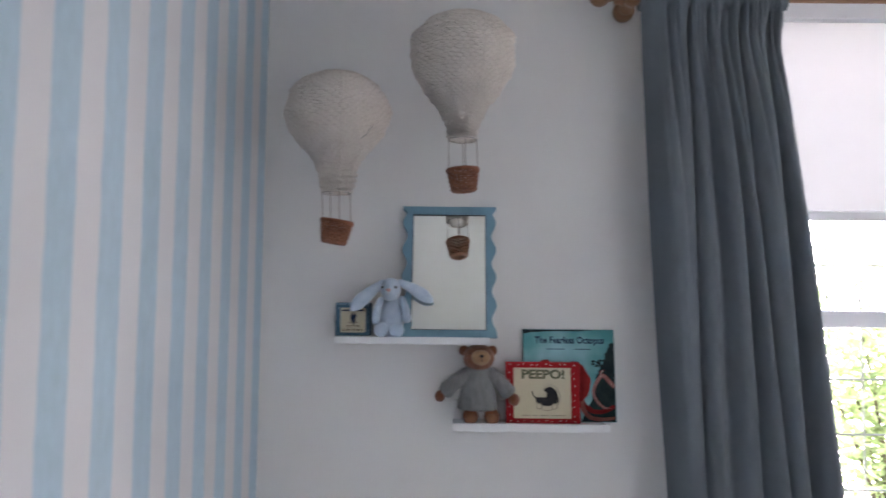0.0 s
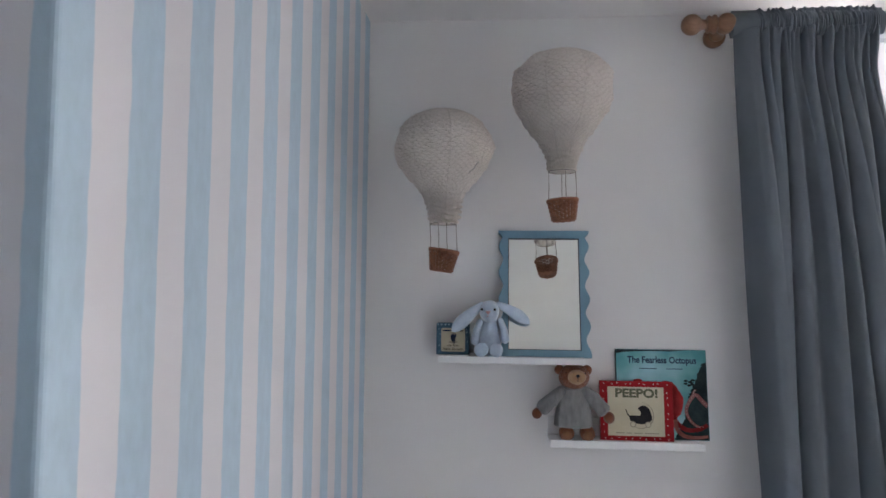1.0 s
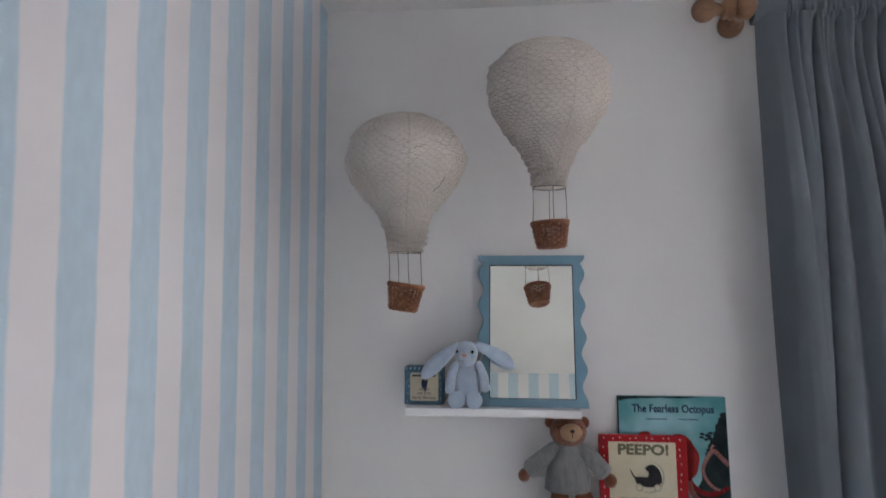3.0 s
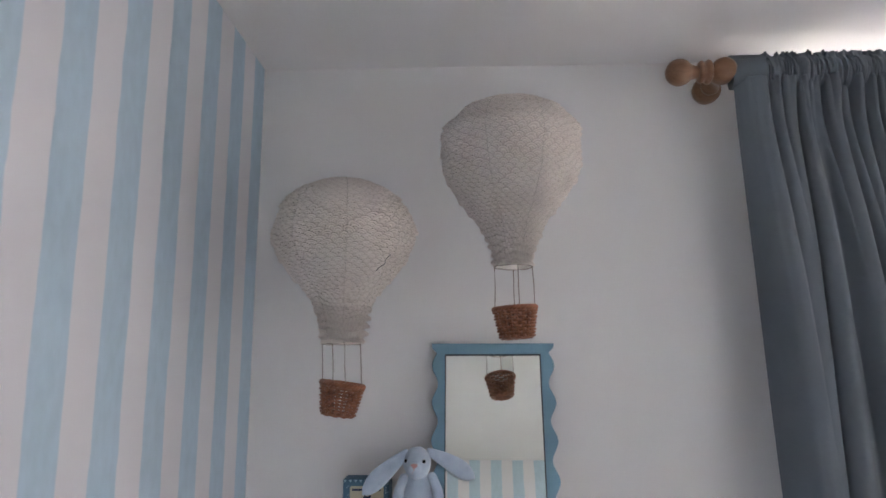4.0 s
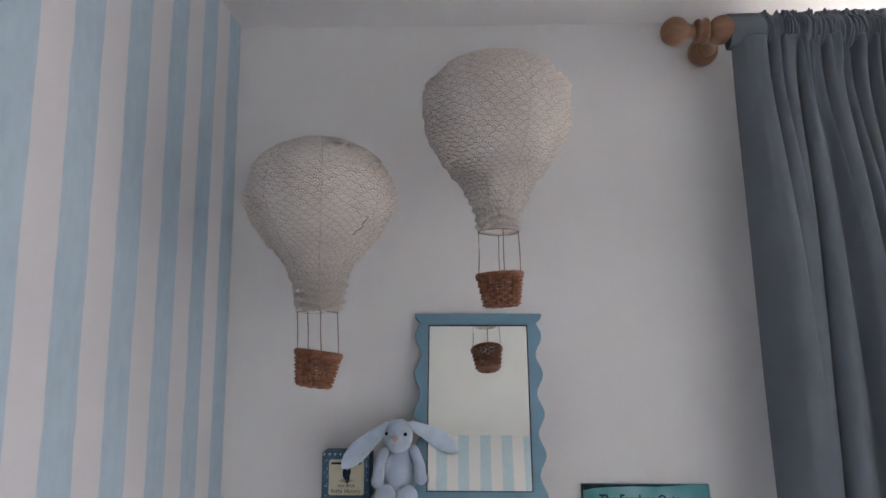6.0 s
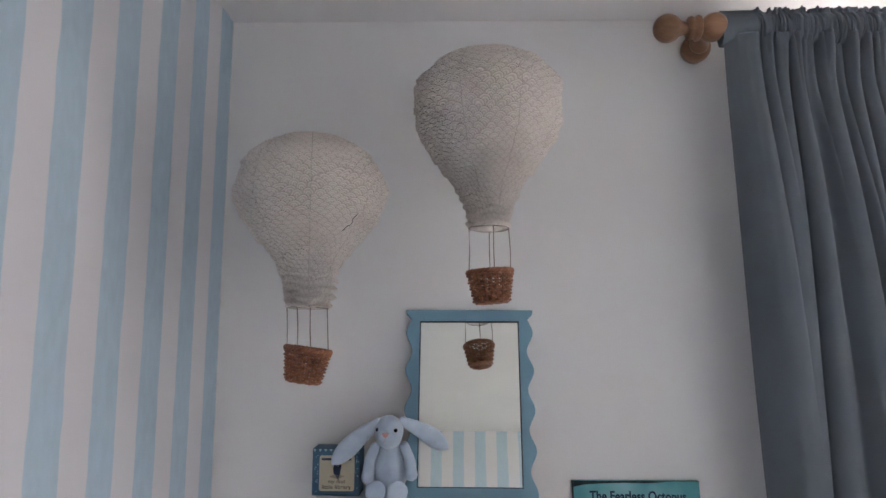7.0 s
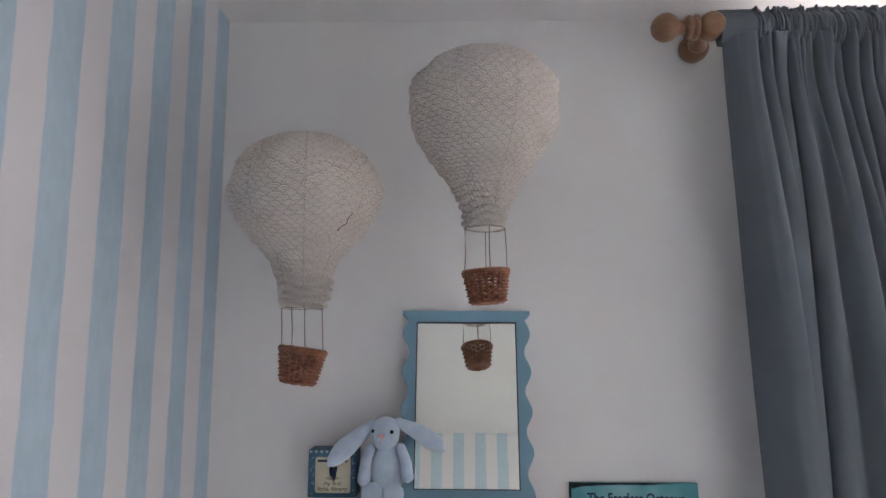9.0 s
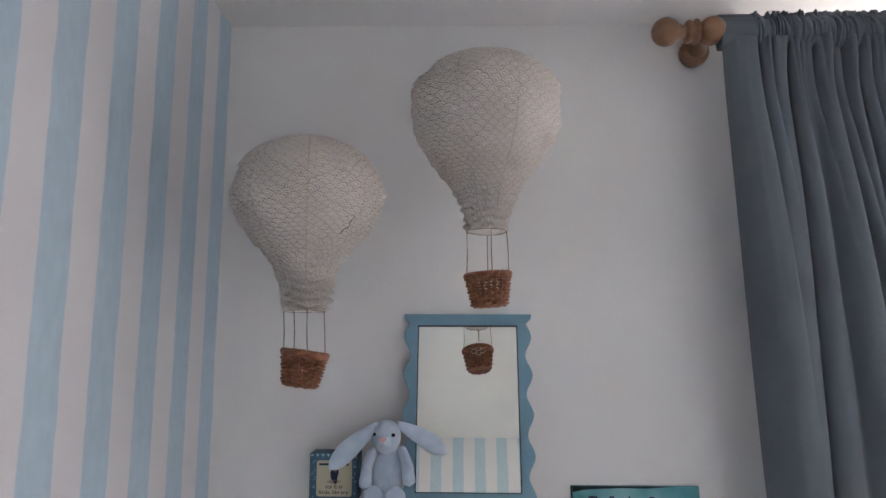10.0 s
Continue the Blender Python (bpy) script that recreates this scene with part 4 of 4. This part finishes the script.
# ---- plush bear ----
def bear():
    b = tagged(base("teddy_bear", (0.262, 1.628, S2 + 0.0005)), "brown plush teddy bear in a grey knitted jumper on the shelf", "soft toy")
    b.scale = (1.03, 1.03, 1.055)
    head = part("head", ball(bmesh.new(), (0.001, -0.002, 0.1535), (0.0385, 0.036, 0.0320), (0, 0, 0), 28, 20, 0.0014), bear_fur, b, smooth=True)
    for x in (-0.0345, 0.0335):
        part("ear", ball(bmesh.new(), (x, 0.002, 0.1695), (0.0125, 0.008, 0.0125), (0, 0, 0), 16, 12, 0.001), bear_fur, head, smooth=True)
    mz = part("muzzle", ball(bmesh.new(), (0.005, -0.034, 0.1565), (0.0225, 0.013, 0.0180), (0, 0, 0), 20, 14, 0.0008), bear_tan, head, "tan muzzle", smooth=True)
    part("nose", ball(bmesh.new(), (0.006, -0.0465, 0.1610), (0.0050, 0.0030, 0.0036), (0, 0, 0), 12, 8), ink_dark, mz, smooth=True)
    part("mouth", tube(bmesh.new(), [(0.006, -0.0478, 0.159), (0.006, -0.0470, 0.148)], 0.0009, 5), ink_dark, mz)
    for x in (-0.021, 0.026):
        part("eye", ball(bmesh.new(), (x, -0.0300, 0.166), (0.0019, 0.0016, 0.0019), (0, 0, 0), 12, 8), black_bead, head, smooth=True)
    # jumper: a bell with a ribbed hem
    bm = bmesh.new()
    prof = [(0.034, 0.060), (0.036, 0.0635), (0.040, 0.0625), (0.055, 0.060), (0.075, 0.056), (0.095, 0.049), (0.112, 0.041), (0.124, 0.033), (0.132, 0.027)]
    turned(bm, prof, Matrix.Diagonal((0.76, 0.54, 1, 1)), 40)
    for v in bm.verts:
        v.co += Vector((v.co.x, v.co.y, 0)) * (0.06 * noise.noise(v.co * 38) + 0.02 * math.sin(math.atan2(v.co.y, v.co.x) * 9))
    jumper = part("jumper", bm, knit, b, "grey knitted jumper", smooth=True)
    part("collar", tube(bmesh.new(), [(0.027 * math.cos(a), 0.018 * math.sin(a), 0.129) for a in [2 * math.pi * k / 28 for k in range(28)]], 0.005, 8, True), knit, jumper, smooth=True)
    part("sleeve", limb([(-0.016, 0, 0.126), (-0.050, -0.006, 0.100), (-0.088, -0.010, 0.068)], [0.014, 0.0175, 0.0190], 0.0022), knit, jumper, smooth=True)
    part("sleeve", limb([(0.018, 0, 0.126), (0.050, -0.008, 0.100), (0.080, -0.014, 0.066)], [0.014, 0.0175, 0.0190], 0.0022), knit, jumper, smooth=True)
    part("paw", ball(bmesh.new(), (-0.091, -0.012, 0.065), (0.0125, 0.012, 0.0135), (0, 25, 0), 16, 12, 0.001), bear_fur, b, smooth=True)
    part("paw", ball(bmesh.new(), (0.085, -0.014, 0.059), (0.0135, 0.012, 0.0145), (0, -25, 0), 16, 12, 0.001), bear_fur, b, smooth=True)
    for x in (-0.018, 0.033):
        part("leg", limb([(x, 0.010, 0.022), (x, -0.012, 0.019), (x, -0.018, 0.0195)], [0.018, 0.018, 0.0195], 0.001), bear_fur, b, smooth=True)
        part("foot_pad", ball(bmesh.new(), (x - 0.001, -0.0355, 0.018), (0.0125, 0.002, 0.011), (0, 0, 0), 16, 8), bear_sole, b, smooth=True)


bear()


# ---- picture books ----
def sea_book():
    w, h, t = 0.233, 0.232, 0.009
    b = tagged(base("picture_book", (0.3805, 1.662, S2 + 0.0006), (-7.5, 0, 0)), "large teal picture book with a red sea creature cover", "book", "books on the shelf")
    part("cover", boxed((0, 0, 0), (w, 0.0022, h), 0.0008), teal_cover, b)
    part("back_cover", boxed((0, t - 0.0022, 0), (w, t, h), 0.0008), teal_cover, b)
    part("spine", boxed((-0.0018, 0.0003, 0.0005), (0.0002, t - 0.0003, h - 0.0005)), print_rock, b)
    part("pages", boxed((0.001, 0.0024, 0.002), (w - 0.003, t - 0.0024, h - 0.002)), pages, b)
    y = -0.0005
    reef = [(0.220, 0.197), (0.2076, 0.1625), (0.1886, 0.125), (0.182, 0.094), (0.173, 0.056), (0.144, 0.002)]
    edge_run = []
    for (xa, za), (xb, zb) in zip(reef, reef[1:]):
        for k in range(9):
            t = k / 9
            edge_run.append((xa + (xb - xa) * t + 0.007 * noise.noise(Vector((za * 90 + k, 3.0, xa * 40))), za + (zb - za) * t))
    part("print_rock", plate(edge_run + [(0.144, 0.001), (w - 0.001, 0.001), (w - 0.001, 0.199)], 0.0004, y=y), print_rock, b)
    part("print_rock", plate([(0.0005, h - 0.001), (0.0005, h - 0.012), (0.02, h - 0.008), (0.05, h - 0.006), (0.09, h - 0.0045), (0.14, h - 0.005), (0.19, h - 0.001)], 0.0004, y=y), print_rock, b)
    part("print_creature", plate(disc(0.127, 0.098, 0.042, 0.053, 30, 0.12, 2.0), 0.0004, y=y - 0.0004), print_redder, b)
    part("print_creature", plate(disc(0.055, 0.143, 0.016, 0.011, 20, 0.4, 4.0), 0.0004, y=y - 0.0004), print_redder, b)
    arms = (
        ([(0.232, 0.086), (0.218, 0.100), (0.201, 0.116), (0.186, 0.100), (0.176, 0.075), (0.186, 0.050), (0.208, 0.034), (0.231, 0.040)], 0.0056, print_pink),
        ([(0.140, 0.130), (0.153, 0.108), (0.150, 0.086), (0.146, 0.052), (0.172, 0.028), (0.205, 0.028), (0.231, 0.042)], 0.0085, print_redder),
        ([(0.146, 0.052), (0.152, 0.026), (0.172, 0.010), (0.205, 0.008), (0.231, 0.012)], 0.0065, print_orange),
        ([(0.195, 0.118), (0.198, 0.126), (0.204, 0.128)], 0.0030, print_pink),
    )
    for k, (pts, half_w, ma) in enumerate(arms):
        fine_pts = []
        for i in range(len(pts) - 1):
            p0, p1, p2, p3 = (Vector(pts[max(0, min(len(pts) - 1, i + d))]) for d in (-1, 0, 1, 2))
            for q in range(6):
                t = q / 6
                fine_pts.append(0.5 * (2 * p1 + (p2 - p0) * t + (2 * p0 - 5 * p1 + 4 * p2 - p3) * t * t + (3 * p1 - p0 - 3 * p2 + p3) * t ** 3))
        bm = bmesh.new()
        yy = y - 0.0008 - 0.0004 * k
        last = None
        for i in range(len(fine_pts)):
            d = (fine_pts[min(i + 1, len(fine_pts) - 1)] - fine_pts[max(i - 1, 0)]).normalized()
            n = Vector((-d.y, d.x)) * half_w * (1.0 - 0.5 * i / len(fine_pts))
            here = [bm.verts.new((min(c.x, w - 0.001), yy, max(c.y, 0.001))) for c in (fine_pts[i] + n, fine_pts[i] - n)]
            if last:
                bm.faces.new((last[0], here[0], here[1], last[1]))
            last = here
        bmesh.ops.solidify(bm, geom=bm.faces, thickness=0.0002)
        part("print_tentacle", bm, ma, b)
        if ma is print_pink:
            for c in fine_pts[2:-2:2]:
                part("print_sucker", plate(disc(min(c.x, w - 0.003), c.y, 0.0010, 0.0010, 8), 0.0002, y=yy - 0.0006), print_white, b)
    for k in range(7):
        part("print_weed", plate(disc(0.187 + 0.010 * math.sin(k * 2.3), 0.140 + 0.0022 * k, 0.006, 0.0028, 10, 0.4, k), 0.0002, y=y - 0.0006), print_rock, b)
    lettering("title_print", "The Fearless Octopus", 0.024, (w / 2 + 0.002, y, h - 0.0285), ink_navy, b, 0.178, 0.0, 0.0007)
    for x0, x1 in ((0.060, 0.105), (0.130, 0.172)):
        part("name_bar", plate(rect(x0, h - 0.0515, x1, h - 0.0495), 0.0003, y=y), ink_navy, b)


def board_book():
    w, h, t = 0.186, 0.151, 0.013
    b = tagged(base("board_book", (0.3325, 1.640, S2 + 0.0006), (-7.0, 0, 0)), "red board book with a cream panel, propped on the shelf", "book", "books on the shelf")
    part("cover", boxed((0, 0, 0), (w, 0.0022, h), 0.0008), card_red, b)
    part("back_cover", boxed((0, t - 0.0022, 0), (w, t, h), 0.0008), card_red, b)
    part("pages", boxed((0.001, 0.0023, 0.001), (w - 0.0015, t - 0.0023, h - 0.001)), pages, b)
    y = -0.0005
    x0, x1, z0, z1 = 0.020, 0.163, 0.012, 0.136
    part("cream_panel", plate(rect(x0, z0, x1, z1), 0.0004, y=y), card_cream, b)
    for k in range(10):
        for z in (0.006, h - 0.007):
            part("dash", plate(disc(0.012 + k * 0.0175 + 0.003 * math.sin(k * 3 + z * 40), z + 0.0015 * math.sin(k * 4), 0.0021, 0.0010, 8), 0.0003, y=y), print_white, b)
    for k in range(7):
        for x in (0.010, w - 0.014):
            part("dash", plate(disc(x + 0.0015 * math.sin(k * 5), 0.020 + k * 0.0175 + 0.003 * math.sin(k * 2 + x * 30), 0.0010, 0.0021, 8), 0.0003, y=y), print_white, b)
    lettering("title_print", "PEEPO!", 0.030, (0.094, y - 0.0004, 0.1190), ink_green, b, 0.108, 0.0, 0.0012)
    cx, cz = 0.1035, 0.064
    part("print_ring", plate(disc(cx, cz, 0.0335, 0.0335, 40), 0.0003, y=y - 0.0004), print_grey, b)
    part("print_disc", plate(disc(cx - 0.002, cz + 0.001, 0.0325, 0.0325, 40), 0.0003, y=y - 0.0008), card_cream, b)
    hood = [(0.101, 0.060)] + [(0.110 + 0.0205 * math.cos(radians(a)), 0.0615 + 0.0275 * math.sin(radians(a))) for a in range(-15, 136, 10)] + [(0.104, 0.073)]
    part("print_pram", plate(hood, 0.0003, y=y - 0.0012), ink_dark, b)
    part("print_pram", plate([(0.0735, 0.0635), (0.0755, 0.052), (0.084, 0.0445), (0.104, 0.042), (0.122, 0.0445), (0.131, 0.053), (0.1315, 0.0635)], 0.0003, y=y - 0.0016), ink_dark, b)
    part("print_handle", plate([(0.0640, 0.0780), (0.0660, 0.0790), (0.0705, 0.0690), (0.0755, 0.0625), (0.0735, 0.0600), (0.0685, 0.0670)], 0.0003, y=y - 0.0012), ink_dark, b)
    for dx in (0.083, 0.121):
        part("print_wheel", plate(disc(dx, 0.0415, 0.0078, 0.0078, 20), 0.0003, y=y - 0.0020), print_grey, b)
        part("print_wheel", plate(disc(dx, 0.0415, 0.0055, 0.0055, 20), 0.0003, y=y - 0.0024), card_cream, b)
    for a, c in ((0.040, 0.061), (0.066, 0.080), (0.085, 0.107), (0.112, 0.148)):
        part("name_bar", plate(rect(a, 0.0180, c, 0.0205), 0.0003, y=y - 0.0004), print_grey, b)


sea_book()
board_book()


# ---- outside the window ----
bm = bmesh.new()
bmesh.ops.create_grid(bm, x_segments=8, y_segments=8, size=400, matrix=Matrix.Translation((0, 402.0, -0.3)))
tagged(part("ground", bm, bounce_ground), "ground outside the window, made pale to bounce light", "ground", kind="structure")


def shrub(at, height, spread, count, seed):
    s = tagged(base("garden_shrub", at), "leafy green garden shrub in daylight outside the window", "shrub", "garden shrubs")
    rng = random.Random(seed)
    bm = bmesh.new()
    tips = []
    for k in range(9):
        a = rng.uniform(0, 6.28)
        top = Vector((spread * 0.7 * math.cos(a) * rng.random(), spread * 0.5 * math.sin(a) * rng.random(), height * rng.uniform(0.6, 0.98)))
        tube(bm, [(0.03 * math.cos(a), 0.03 * math.sin(a), 0), top * 0.5 + Vector((0.03, 0, 0)), top], [0.022, 0.014, 0.005], 6)
        tips.append(top)
    part("stem", bm, bark, s)
    bm = bmesh.new()
    for k in range(count):
        c = rng.choice(tips)
        p = c * rng.uniform(0.25, 1.05) + Vector((rng.gauss(0, 0.26 * spread), rng.gauss(0, 0.22 * spread), rng.gauss(0, 0.10 * height)))
        p.z = max(p.z, 0.05)
        q = Euler((rng.uniform(-1.2, 1.2), rng.uniform(-1.2, 1.2), rng.uniform(0, 6.28))).to_matrix()
        l, w = rng.uniform(0.06, 0.10), rng.uniform(0.03, 0.045)
        pts = [(0, -l / 2, 0), (w / 2, -l * 0.1, 0.006), (0, l / 2, -0.004), (-w / 2, -l * 0.1, 0.006)]
        bm.faces.new([bm.verts.new(p + q @ Vector(v)) for v in pts])
    part("leaves", bm, leaf_mat, s)


shrub((2.3, 4.6, -0.3), 2.25, 0.8, 5200, 1)
shrub((3.5, 5.0, -0.3), 2.4, 0.9, 5200, 2)
shrub((4.8, 5.6, -0.3), 2.3, 0.9, 5200, 3)
